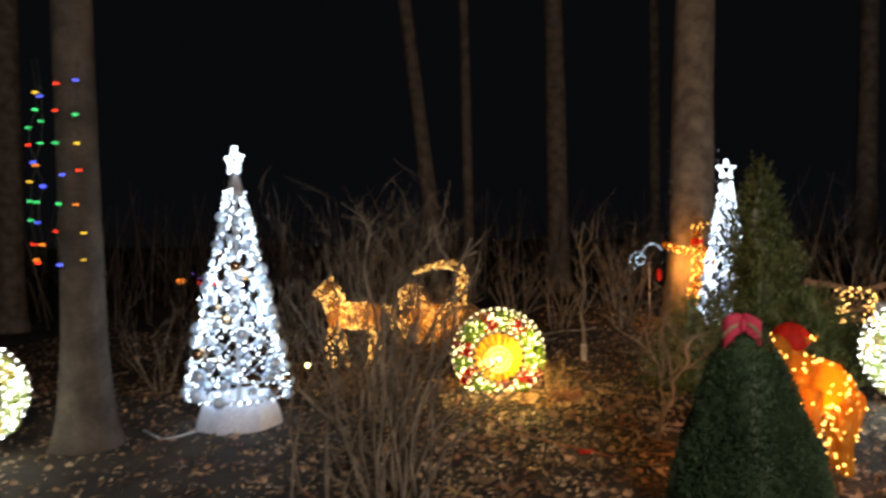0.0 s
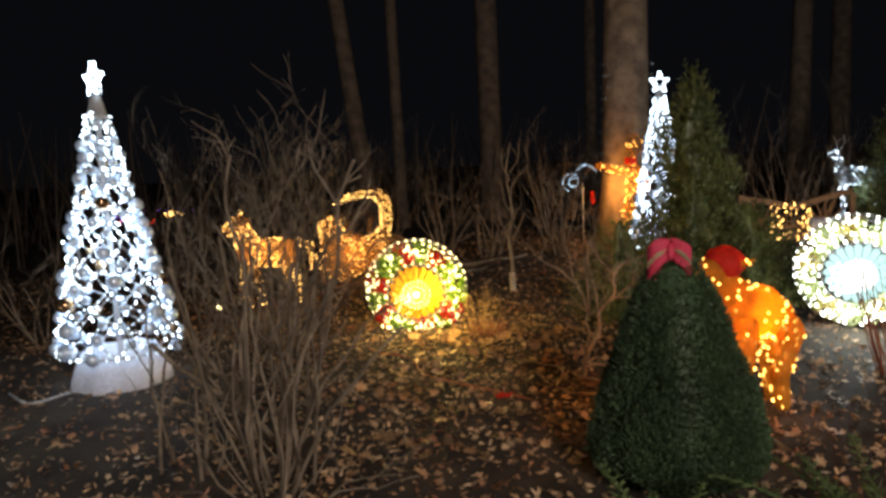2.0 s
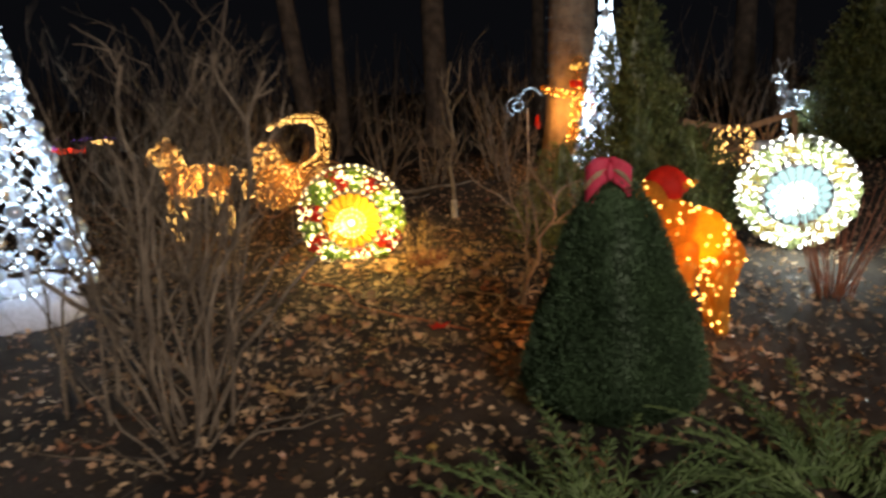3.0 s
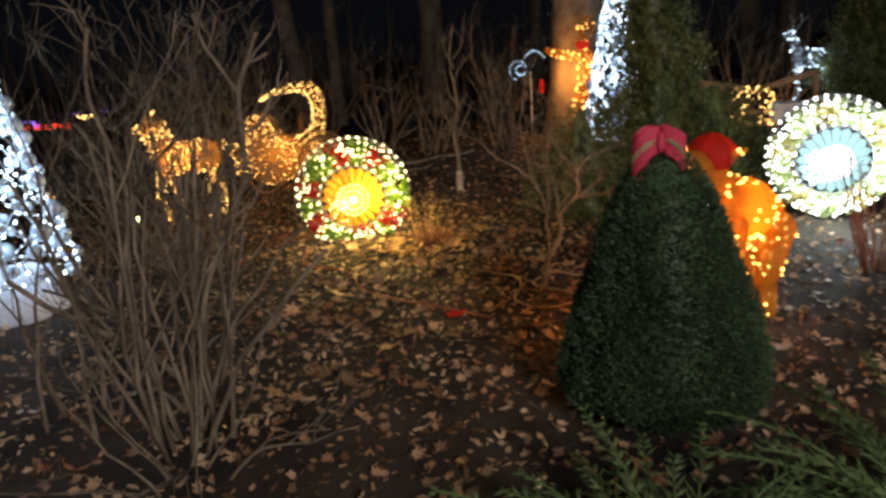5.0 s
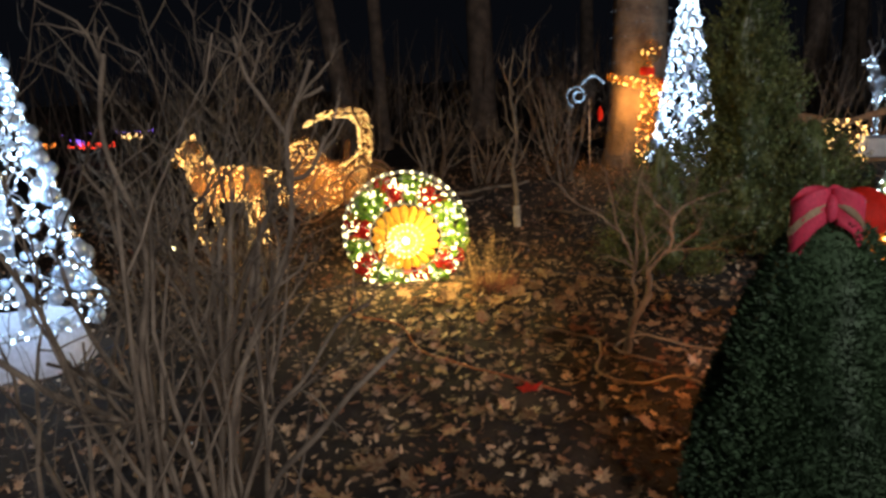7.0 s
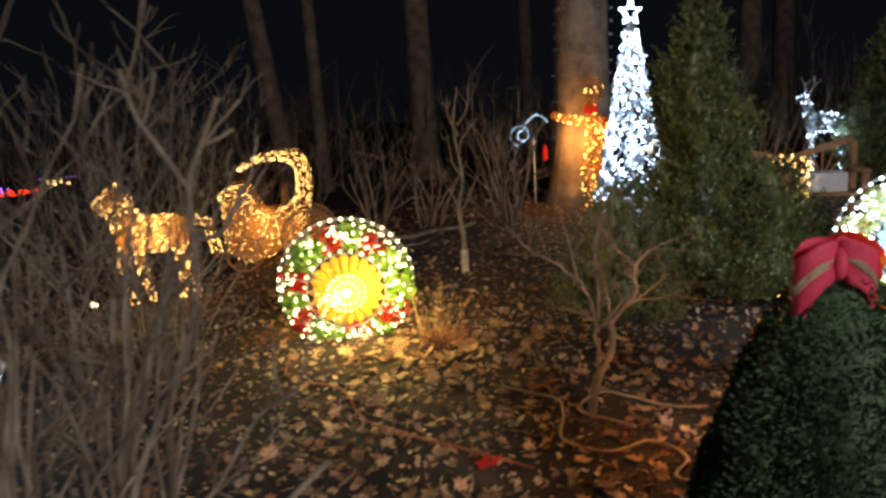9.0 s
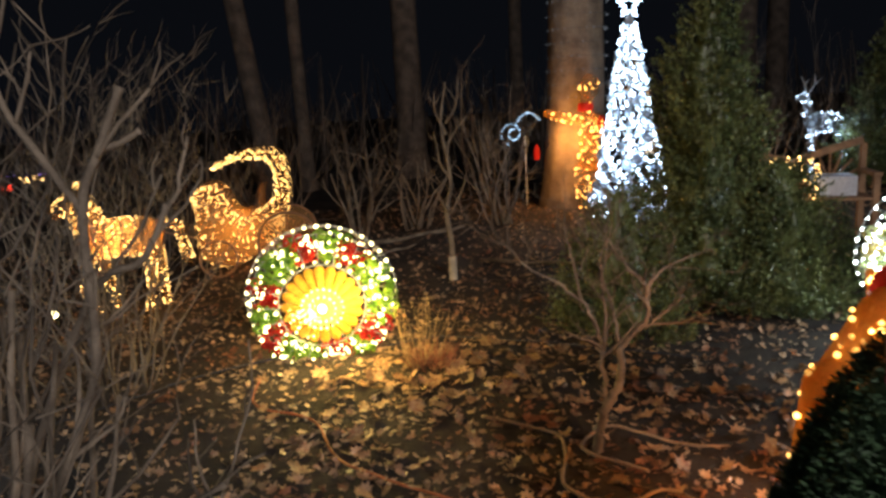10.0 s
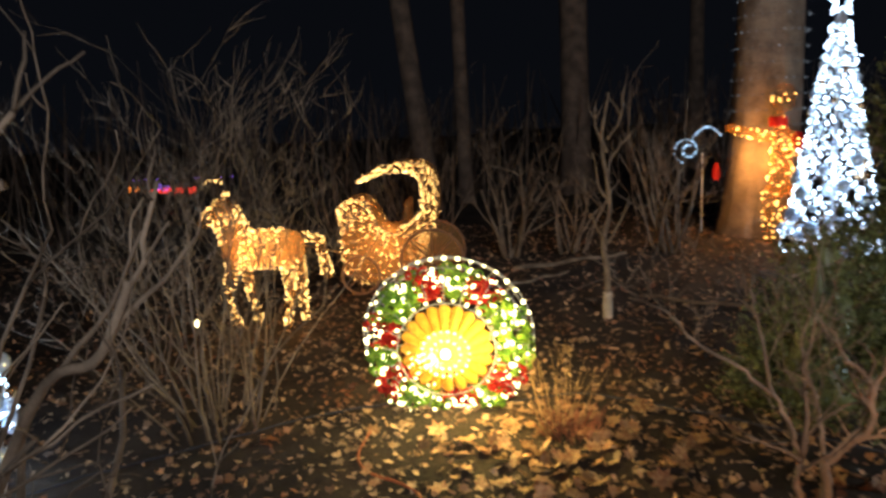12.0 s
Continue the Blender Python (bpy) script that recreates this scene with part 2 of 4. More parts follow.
def bulbs(name, points, r, mat, parent=None, label=""):
    """Many small bulbs in one light string."""
    v, f = [], []
    for p in points:
        n = len(v)
        q = r * random.uniform(0.75, 1.25)
        v += [(p[0] + a * q, p[1] + b * q, p[2] + c * q) for a, b, c in ICO_V]
        f += [tuple(n + i for i in t) for t in ICO_F]
    return tagged(piece(name, v, f, mat, parent, label, True), kind="stuff")


def lathe(profile, sides=32, wobble=0.0):
    """A turned shape from (radius, height) pairs."""
    v, f = [], []
    for i, (r, z) in enumerate(profile):
        for k in range(sides):
            w = 2 * math.pi * k / sides
            q = r * (1 + wobble * noise.noise((math.cos(w) * 2, math.sin(w) * 2, z * 3)))
            v.append((q * math.cos(w), q * math.sin(w), z))
    for i in range(len(profile) - 1):
        for k in range(sides):
            m = (k + 1) % sides
            f.append((i * sides + k, i * sides + m, (i + 1) * sides + m, (i + 1) * sides + k))
    return v, f


def ball(r, seg=20, rings=12, squash=1.0):
    return lathe([(r * math.sin(math.pi * i / rings) + 1e-4, -r * squash * math.cos(math.pi * i / rings)) for i in range(rings + 1)], seg)


def capsule(a, b, ra, rb, rings=8, sides=14):
    """A limb from a to b, rounded at the ends."""
    a, b = Vector(a), Vector(b)
    d = (b - a).normalized()
    path, rad = [], []
    for i in range(4):
        w = math.pi / 2 * i / 4
        path.append(a - d * ra * math.cos(w))
        rad.append(max(ra * math.sin(w), 0.004))
    for i in range(rings + 1):
        s = i / rings
        path.append(a.lerp(b, s))
        rad.append(ra + (rb - ra) * s)
    for i in range(1, 5):
        w = math.pi / 2 * i / 4
        path.append(b + d * rb * math.sin(w))
        rad.append(max(rb * math.cos(w), 0.004))
    return tube(path, rad, sides)


def on_limb(a, b, ra, rb):
    """A random place on the skin of such a limb."""
    a, b = Vector(a), Vector(b)
    s = random.random()
    d = (b - a).normalized()
    while True:
        q = Vector((random.gauss(0, 1), random.gauss(0, 1), random.gauss(0, 1)))
        q -= d * q.dot(d)
        if q.length > 0.1:
            break
    return a.lerp(b, s) + q.normalized() * (ra + (rb - ra) * s + 0.006)


def figure(root, limbs, net, bulb, per_area, r):
    """A wire figure of limbs covered in netting and lights: limbs = (part name, a, b, ra, rb)."""
    spots = []
    for name, a, b, ra, rb in limbs:
        v, f = capsule(a, b, ra, rb)
        piece(name, v, f, net, root, "", True)
        area = (Vector(b) - Vector(a)).length * math.pi * (ra + rb) + 0.01
        spots += [on_limb(a, b, ra, rb) for _ in range(max(3, int(area * per_area)))]
    bulbs("light_string", spots, r, bulb, root)


def hang(parent, ob, m):
    ob.parent = parent
    ob.matrix_basis = m
    return ob

# ---- ground ----


def build_ground():
    def spread(n, lo, hi, mid):
        out = []
        for i in range(n + 1):
            s = 2 * i / n - 1
            out.append(mid + math.sinh(s * 4.2) / math.sinh(4.2) * (hi if s > 0 else -lo))
        return out
    xs, ys = spread(190, -90, 90, 0.8), spread(190, -60, 120, 5.5)
    v = [(x, y, ground_z(x, y)) for y in ys for x in xs]
    w = len(xs)
    f = [(j * w + i, j * w + i + 1, (j + 1) * w + i + 1, (j + 1) * w + i) for j in range(len(ys) - 1) for i in range(w - 1)]
    ob = piece("ground", v, f, SOIL, None, "dark damp garden soil strewn with fallen leaves", True)
    return tagged(ob, category="ground", kind="structure")


ground = build_ground()

# ---- trees ----


def trunk(place, r, height, lean=(0, 0), flare=1.7, label="", sides=40, bark=None):
    root = thing("tree", place, label, "tree", "tall bare trees")
    v, f = [], []
    rings = 46
    for i in range(rings + 1):
        s = i / rings
        z = -0.1 + height * s ** 1.5
        q = r * (1 - 0.35 * s) * (1 + (flare - 1) * math.exp(-max(z, 0) / (1.1 * r + 0.12)))
        for k in range(sides):
            w = 2 * math.pi * k / sides
            c, d = math.cos(w), math.sin(w)
            n = noise.noise((c * 3 + place[0], d * 3, z * 0.5)) * 0.06 + noise.noise((c * 11, d * 11, z * 1.6 + place[0])) * 0.035
            n += noise.noise((c * 2, d * 2, place[0])) * 0.16 * math.exp(-max(z, 0) / 0.3)
            v.append((q * (1 + n) * c + lean[0] * z, q * (1 + n) * d + lean[1] * z, z))
    for i in range(rings):
        for k in range(sides):
            m = (k + 1) % sides
            f.append((i * sides + k, i * sides + m, (i + 1) * sides + m, (i + 1) * sides + k))
    bark = bark or BARK
    piece("trunk", v, f, bark, root, "", True)
    # a few limbs, high above the garden
    rnd = random.Random(int(place[0] * 100))
    limbs = []
    for _ in range(7):
        z = height * rnd.uniform(0.62, 0.95)
        w = rnd.uniform(0, 6.28)
        p = Vector((lean[0] * z, lean[1] * z, z))
        path, rad = [p], [r * 0.4]
        d = Vector((math.cos(w), math.sin(w), 0.8))
        for i in range(7):
            p = p + d * 0.55
            d = (d + Vector((rnd.gauss(0, 0.2), rnd.gauss(0, 0.2), rnd.gauss(0.1, 0.15)))).normalized()
            path.append(p)
            rad.append(r * 0.4 * (1 - (i + 1) / 7.5))
        limbs.append((path, rad))
    for limb in limbs:
        tubes("limb", [limb], bark, root, 7)
    return root


trunk((-2.98, 6.0, ground_z(-3.0, 6.0)), 0.178, 12, (-0.012, 0), 1.65, "tall grey-brown tree trunk wound with coloured light strings", bark=SHADED_BARK)
trunk((3.90, 12.35, ground_z(3.9, 12.35)), 0.385, 14, (0.02, 0), 1.35, "thick brightly lit bare tree trunk with a net of faint lights", bark=LIT_BARK)
for x, y, r, lean in ((-0.35, 18.0, 0.22, -0.115), (0.32, 18.3, 0.15, -0.01), (2.50, 18.0, 0.29, -0.01), (9.9, 18.0, 0.26, 0.02),
                      (-9.6, 15.5, 0.3, 0.01), (6.2, 23.0, 0.2, 0.0), (12.8, 21.0, 0.3, 0.0)):
    trunk((x, y, ground_z(x, y)), r, 15, (lean, 0), 1.3, "tall bare tree trunk dim in the night", 24)


def coloured_strings():
    root = thing("light_string", (-3.02, 6.0, ground_z(-3.0, 6.0)), "coloured twin bulbs on a dark string round a trunk", "string lights")
    mats = (B_RED, B_GREEN, B_BLUE, B_YELLOW, B_ORANGE)
    names = ("red_bulb", "green_bulb", "blue_bulb", "yellow_bulb", "orange_bulb")
    rnd = random.Random(5)
    wires = []
    for column, (x, y) in enumerate(((-0.27, -0.12), (-0.20, -0.17), (-0.02, -0.205), (0.12, -0.17))):
        z = 1.45 + rnd.uniform(0, 0.1)
        line = []
        while z < 2.95:
            px, py = x + rnd.uniform(-0.035, 0.035), y - rnd.uniform(0, 0.02)
            k = rnd.randrange(5)
            bulbs(names[k], [(px - 0.012, py - 0.02, z), (px + 0.014, py - 0.02, z)], 0.009, mats[k], root)
            line.append((px, py, z))
            z += rnd.uniform(0.12, 0.2) if column < 2 else rnd.uniform(0.2, 0.27)
        line.append((x, y, 3.1))
        wires.append((line, 0.003))
    for w in wires:
        tubes("wire", [w], DARK_WIRE, root, 4)


coloured_strings()


def trunk_net():
    root = thing("net_light", (3.90, 12.35, ground_z(3.9, 12.35)), "net of faintly glowing clear bulbs wrapped round a trunk", "string lights")
    pts = []
    for i in range(10):
        for k in range(14):
            w = -math.pi * (k + (i % 2) * 0.5) / 14
            z = 1.25 + i * 0.17
            pts.append((0.41 * math.cos(w) + 0.02 * z, 0.41 * math.sin(w), z))
    # a faint glow is put into each bulb by its own emission
    bulbs("light_string", pts, 0.009, B_DIM, root)
    paths = []
    for i in range(0, 10):
        paths.append((pts[i * 14:(i + 1) * 14], 0.002))
    tubes("wire", paths, DARK_WIRE, root, 3)


trunk_net()

# ---- light trees ----


def star(root, z, r, bulb, turn=0.0):
    pts = []
    for i in range(10):
        q = r if i % 2 == 0 else r * 0.45
        w = math.pi / 2 + math.pi * i / 5
        pts.append(Vector((q * math.cos(w), 0, z + q * math.sin(w))))
    body = tubes("star", [(pts, 0.010)], WIRE, root, 6, True, "lit white star")
    spots = []
    for i in range(10):
        for s in (0, 0.33, 0.66):
            p = pts[i].lerp(pts[(i + 1) % 10], s)
            spots += [p + Vector((0, -0.015, 0)), p + Vector((0, 0.015, 0))]
    bulbs("star_lights", spots, 0.012, bulb, body)
    body.rotation_euler = (0, 0, turn)


def light_tree(place, bottom, top, r0, r1, star_z, star_r, columns, rows, bulb_r, baubles, label, skirt, star_turn, extra):
    root = thing("light_tree", place, label, "light tree", "lit cone trees")
    rnd = random.Random(int(place[0] * 10) + 77)

    def skin(w, s):
        r = r0 + (r1 - r0) * s
        return Vector((r * math.cos(w), r * math.sin(w), bottom + (top - bottom) * s))
    spots, wires = [], []
    for way in (1, -1):
        for c in range(columns):
            path = []
            steps = rows * 3
            for i in range(steps + 1):
                s = i / steps
                w = 2 * math.pi * (c / columns) + way * s * math.pi * rows / columns
                p = skin(w, s) + Vector((rnd.gauss(0, 0.006), rnd.gauss(0, 0.006), rnd.gauss(0, 0.008)))
                path.append(p)
                if rnd.random() < 0.80 - 0.2 * s:
                    spots.append(p + (p - Vector((0, 0, p.z))).normalized() * 0.008)
                if rnd.random() < extra:
                    spots.append(p + Vector((rnd.gauss(0, 0.02), rnd.gauss(0, 0.02), rnd.gauss(0, 0.03))))
            wires.append((path, 0.0055))
    tubes("wire_net", wires, WIRE, root, 4)
    for s in (0.0, 1.0):
        ring = [skin(2 * math.pi * k / 40, s) for k in range(40)]
        tubes("hoop", [(ring, 0.008)], WIRE, root, 6, True)
        if s == 0:
            spots += ring
    bulbs("light_string", spots, bulb_r, B_WHITE, root)
    v, f = lathe([(0.022, -0.02), (0.022, top)], 12)
    piece("pole", v, f, GREY, root)
    v, f = lathe([(r1 * 1.05, top - 0.01), (r1 * 0.95, top + 0.02), (0.028, star_z - star_r * 0.75), (0.012, star_z - star_r * 0.6)], 24)
    piece("cap", v, f, GREY, root, "grey plastic tip cone", True)
    star(root, star_z, star_r, B_WHITE, star_turn)
    shared = {}
    for i in range(baubles):
        s = ((i + 0.5) / baubles) ** 1.25 * 0.92
        w = i * 2.39996 + rnd.uniform(-0.2, 0.2)
        r = rnd.choice((0.038, 0.052, 0.070)) * (1 - 0.35 * s)
        m = BRONZE if rnd.random() < 0.16 else SILVER
        key = (round(r, 3), m.name)
        if key not in shared:
            shared[key] = mesh_of("bauble", *ball(r, 18, 10), m, True)
        ob = new("bauble", shared[key])
        ob.parent = root
        p = skin(w, s)
        ob.location = p + (p - Vector((0, 0, p.z))).normalized() * (r * 0.15)
    if skirt:
        sides = 48
        v, f = [], []
        prof = [(skirt[0], 0.0), (skirt[0] * 0.97, 0.08), (skirt[0] * 0.9, 0.17), (skirt[1], skirt[2]), (skirt[1] * 0.94, skirt[2] - 0.01), (skirt[0] * 0.85, 0.02)]
        for r, z in prof:
            for k in range(sides):
                w = 2 * math.pi * k / sides
                q = r * (1 + 0.035 * math.sin(7 * w + 1) * (1 - z) + 0.03 * noise.noise((math.cos(w) * 2, math.sin(w) * 2, z * 4)))
                v.append((q * math.cos(w), q * math.sin(w), z + 0.02 * noise.noise((math.cos(w) * 3, math.sin(w) * 3, 5))))
        for i in range(len(prof) - 1):
            for k in range(sides):
                m = (k + 1) % sides
                f.append((i * sides + k, i * sides + m, (i + 1) * sides + m, (i + 1) * sides + k))
        piece("skirt", v, f, PLASTIC, root, "white plastic wrap round the base", True)
    return root


light_tree((-1.92, 6.6, -0.18), 0.31, 2.09, 0.45, 0.075, 2.37, 0.125, 10, 15, 0.0105, 105,
           "cone tree of white lights with silver baubles and a star", (0.37, 0.28, 0.30), -0.75, 0.16)
light_tree((3.76, 10.30, ground_z(3.76, 10.3)), 0.30, 2.22, 0.40, 0.06, 2.42, 0.13, 10, 15, 0.012, 70,
           "slim cone tree of cool white lights with a star", None, 0.2, 0.25)

# ---- round light ornaments ----


def ornament(place, R, turn, tilt, rim_bulb, shades, tinsels, label, lit_rate=1.0):
    """A round ornament: wire hoops, tinsel in sectors, a ring of bulbs and a lit flower bowl in the middle. It faces -y."""
    root = thing("light_ornament", place, label, "light ornament", "round lit ornaments")
    root.matrix_basis = pose(*place, tilt, 0, turn)
    rnd = random.Random(int(place[0] * 10) + 5)

    def at(q, w, d):
        return Vector((q * math.cos(w), d, q * math.sin(w)))

    def ring(q, d, n=48):
        return [at(q, 2 * math.pi * k / n, d) for k in range(n)]
    for q, d in ((R, 0.0), (R * 0.93, -0.09), (R * 0.56, -0.16), (R * 0.93, 0.09), (R * 0.5, 0.15)):
        tubes("hoop", [(ring(q, d), 0.0035)], WIRE, root, 5, True)
    for k in range(20):
        w = 2 * math.pi * k / 20
        tubes("rib", [([at(R * 0.5, w, 0.15), at(R * 0.93, w, 0.09), at(R, w, 0), at(R * 0.93, w, -0.09), at(R * 0.56, w, -0.16)], 0.0028)], WIRE, root, 4)
    # tinsel curls, colour by sector
    names = {TIN_RED: "red_tinsel", TIN_GREEN: "green_tinsel", TIN_GOLD: "gold_tinsel", TIN_PALE: "pale_tinsel"}
    sectors = 16
    curls = {}
    for k in range(sectors):
        m = tinsels[k % len(tinsels)]
        for _ in range(34):
            w = 2 * math.pi * (k + rnd.uniform(-0.1, 1.1)) / sectors
            q = R * rnd.uniform(0.60, 0.95)
            c = at(q, w, rnd.uniform(-0.13, -0.06))
            a, b = rnd.uniform(0, 6.28), rnd.uniform(0.014, 0.03)
            u = Vector((math.cos(a), 0.4 * rnd.gauss(0, 1), math.sin(a))).normalized()
            t = u.cross(Vector((rnd.gauss(0, 0.3), 1, rnd.gauss(0, 0.3)))).normalized()
            curls.setdefault(m, []).append(([c + (u * math.cos(x) + t * math.sin(x)) * b for x in [i * 0.785 for i in range(8)]], rnd.uniform(0.005, 0.010)))
    for m, paths in curls.items():
        tagged(tubes(names[m], paths, m, root, 4, True), kind="stuff")
    # bulbs, one by one
    me = mesh_of("bulb", [tuple(c * 0.0128 for c in v) for v in ICO_V], ICO_F, rim_bulb, True)
    spots = [at(R * 0.99, 2 * math.pi * k / 40, rnd.uniform(-0.02, 0.0)) for k in range(40)]
    spots += [at(R * 0.60, 2 * math.pi * (k + 0.3) / 24, -0.17 + rnd.uniform(-0.01, 0.01)) for k in range(24)]
    for k in range(int(200 * lit_rate)):
        spots.append(at(R * rnd.uniform(0.66, 0.96), rnd.uniform(0, 6.283), rnd.uniform(-0.14, -0.09)))
    for p in spots:
        ob = new("bulb", me)
        ob.parent, ob.location = root, p
        s = rnd.uniform(0.5, 1.05)
        ob.scale = (s, s, s)
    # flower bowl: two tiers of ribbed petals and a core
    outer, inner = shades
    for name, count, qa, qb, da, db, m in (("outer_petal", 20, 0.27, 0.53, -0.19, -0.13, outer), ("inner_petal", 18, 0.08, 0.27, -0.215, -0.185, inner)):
        for k in range(count):
            w = 2 * math.pi * k / count
            h = math.pi / count * 0.9
            v, f = [], []
            for i in range(6):
                s = i / 5
                q = R * (qa + (qb - qa) * s)
                for j in (-1, -0.5, 0, 0.5, 1):
                    bulge = (1 - j * j) * 0.018
                    end = (1 - 0.10 * abs(j) ** 2) if i == 5 else 1
                    v.append(tuple(at(q * end, w + h * j, da + (db - da) * s - bulge)))
            n = len(v)
            v += [(x, y + 0.006, z) for x, y, z in v]
            for i in range(5):
                for j in range(4):
                    a = i * 5 + j
                    f.append((a, a + 1, a + 6, a + 5))
                    f.append((n + a + 5, n + a + 6, n + a + 1, n + a))
            piece(name, v, f, m, root, "", True)
    v, f = ball(R * 0.06, 16, 10)
    hang(root, piece("core", v, f, rim_bulb, root, "", True), pose(0, -0.215, 0))
    core = [at(R * 0.27, 2 * math.pi * k / 22, -0.215) for k in range(22)]
    # extra bulbs added at lower left to imitate the bowl's brighter side
    core += [at(R * rnd.uniform(0.10, 0.46), rnd.gauss(3.5, 0.55), -0.222) for _ in range(46)]
    core += [at(R * 0.17, 2 * math.pi * k / 14, -0.225) for k in range(14)]
    bulbs("core_and_fill_lights", core, 0.0075, B_CORE if shades[0] is AMBER_SHADE else rim_bulb, root)
    # stand
    tubes("stand", [([(0, 0.16, -R * 0.3), (0, 0.24, -R - 0.02)], 0.008)], DARK_WIRE, root, 6)
    return root


ornament((0.45, 7.62, 0.285), 0.475, -2, 6, B_CREAM, (AMBER_SHADE, YELLOW_SHADE), (TIN_GREEN, TIN_GREEN, TIN_RED, TIN_GREEN, TIN_RED),
         "round ornament of warm lights, red and green tinsel, amber flower centre")
ornament((4.20, 6.80, 0.40), 0.48, -28, 6, B_ICE, (ICE_SHADE, WHITE_SHADE), (TIN_PALE, TIN_GOLD, TIN_PALE),
         "round ornament of cool white lights with pale blue centre", 1.6)
# brown petals here shine weakly by their own material
ornament((-3.72, 5.62, 0.33), 0.43, 34, 6, B_ICE, (BROWN_GLOW, BROWN_GLOW), (TIN_PALE, TIN_GOLD, TIN_PALE),
         "round ornament of white lights, brown centre with a glow put in", 1.4)

# ---- lit animals and carriage ----


def horse():
    x, y, z = -1.51, 10.4, -0.41
    root = thing("light_horse", (x, y, z), "horse figure of warm lights pulling a carriage", "light figure")
    figure(root, (
        ("body", (-0.14, 0, 0.78), (0.28, 0, 0.78), 0.18, 0.19),
        ("neck", (-0.17, 0, 0.88), (-0.28, 0, 1.12), 0.17, 0.12),
        ("head", (-0.28, 0, 1.18), (-0.47, 0, 1.06), 0.10, 0.065),
        ("ear", (-0.25, -0.04, 1.26), (-0.24, -0.05, 1.34), 0.018, 0.006),
        ("ear", (-0.25, 0.04, 1.26), (-0.24, 0.05, 1.34), 0.018, 0.006),
        ("leg", (-0.20, -0.09, 0.68), (-0.28, -0.10, 0.30), 0.065, 0.035),
        ("leg", (-0.28, -0.10, 0.30), (-0.18, -0.10, 0.05), 0.035, 0.03),
        ("leg", (-0.16, 0.09, 0.68), (-0.05, 0.10, 0.04), 0.06, 0.03),
        ("leg", (0.33, -0.09, 0.70), (0.34, -0.10, 0.36), 0.08, 0.04),
        ("leg", (0.34, -0.10, 0.36), (0.28, -0.10, 0.04), 0.04, 0.03),
        ("leg", (0.36, 0.09, 0.70), (0.42, 0.10, 0.04), 0.075, 0.03),
        ("mane", (-0.12, 0, 1.00), (-0.18, 0, 1.20), 0.06, 0.04),
        ("tail", (0.46, 0, 0.90), (0.66, 0, 0.84), 0.045, 0.03),
        ("tail", (0.62, 0, 0.84), (0.68, 0, 0.52), 0.035, 0.05)), NET_TAN, B_WARM, 560, 0.0066)


horse()


def sheet(path, depth, thick):
    """A bent band: path of (x, z), as wide as depth along y."""
    v, f = [], []
    n = len(path)
    for i, (x, z) in enumerate(path):
        a, b = path[max(i - 1, 0)], path[min(i + 1, n - 1)]
        d = Vector((b[0] - a[0], b[1] - a[1])).normalized()
        nx, nz = -d.y * thick / 2, d.x * thick / 2
        v += [(x + nx, 0, z + nz), (x + nx, depth, z + nz), (x - nx, depth, z - nz), (x - nx, 0, z - nz)]
    for i in range(n - 1):
        for k in range(4):
            m = (k + 1) % 4
            f.append((i * 4 + k, i * 4 + m, i * 4 + 4 + m, i * 4 + 4 + k))
    f += [(0, 1, 2, 3), (n * 4 - 1, n * 4 - 2, n * 4 - 3, n * 4 - 4)]
    return v, f


def smooth_path(pts, n=6):
    out = []
    for i in range(len(pts) - 1):
        p0, p1, p2, p3 = (Vector(pts[max(0, min(len(pts) - 1, i + k))]) for k in (-1, 0, 1, 2))
        for j in range(n):
            t = j / n
            out.append(0.5 * (2 * p1 + (p2 - p0) * t + (2 * p0 - 5 * p1 + 4 * p2 - p3) * t * t + (3 * p1 - p0 - 3 * p2 + p3) * t ** 3))
    out.append(Vector(pts[-1]))
    return [tuple(p) for p in out]


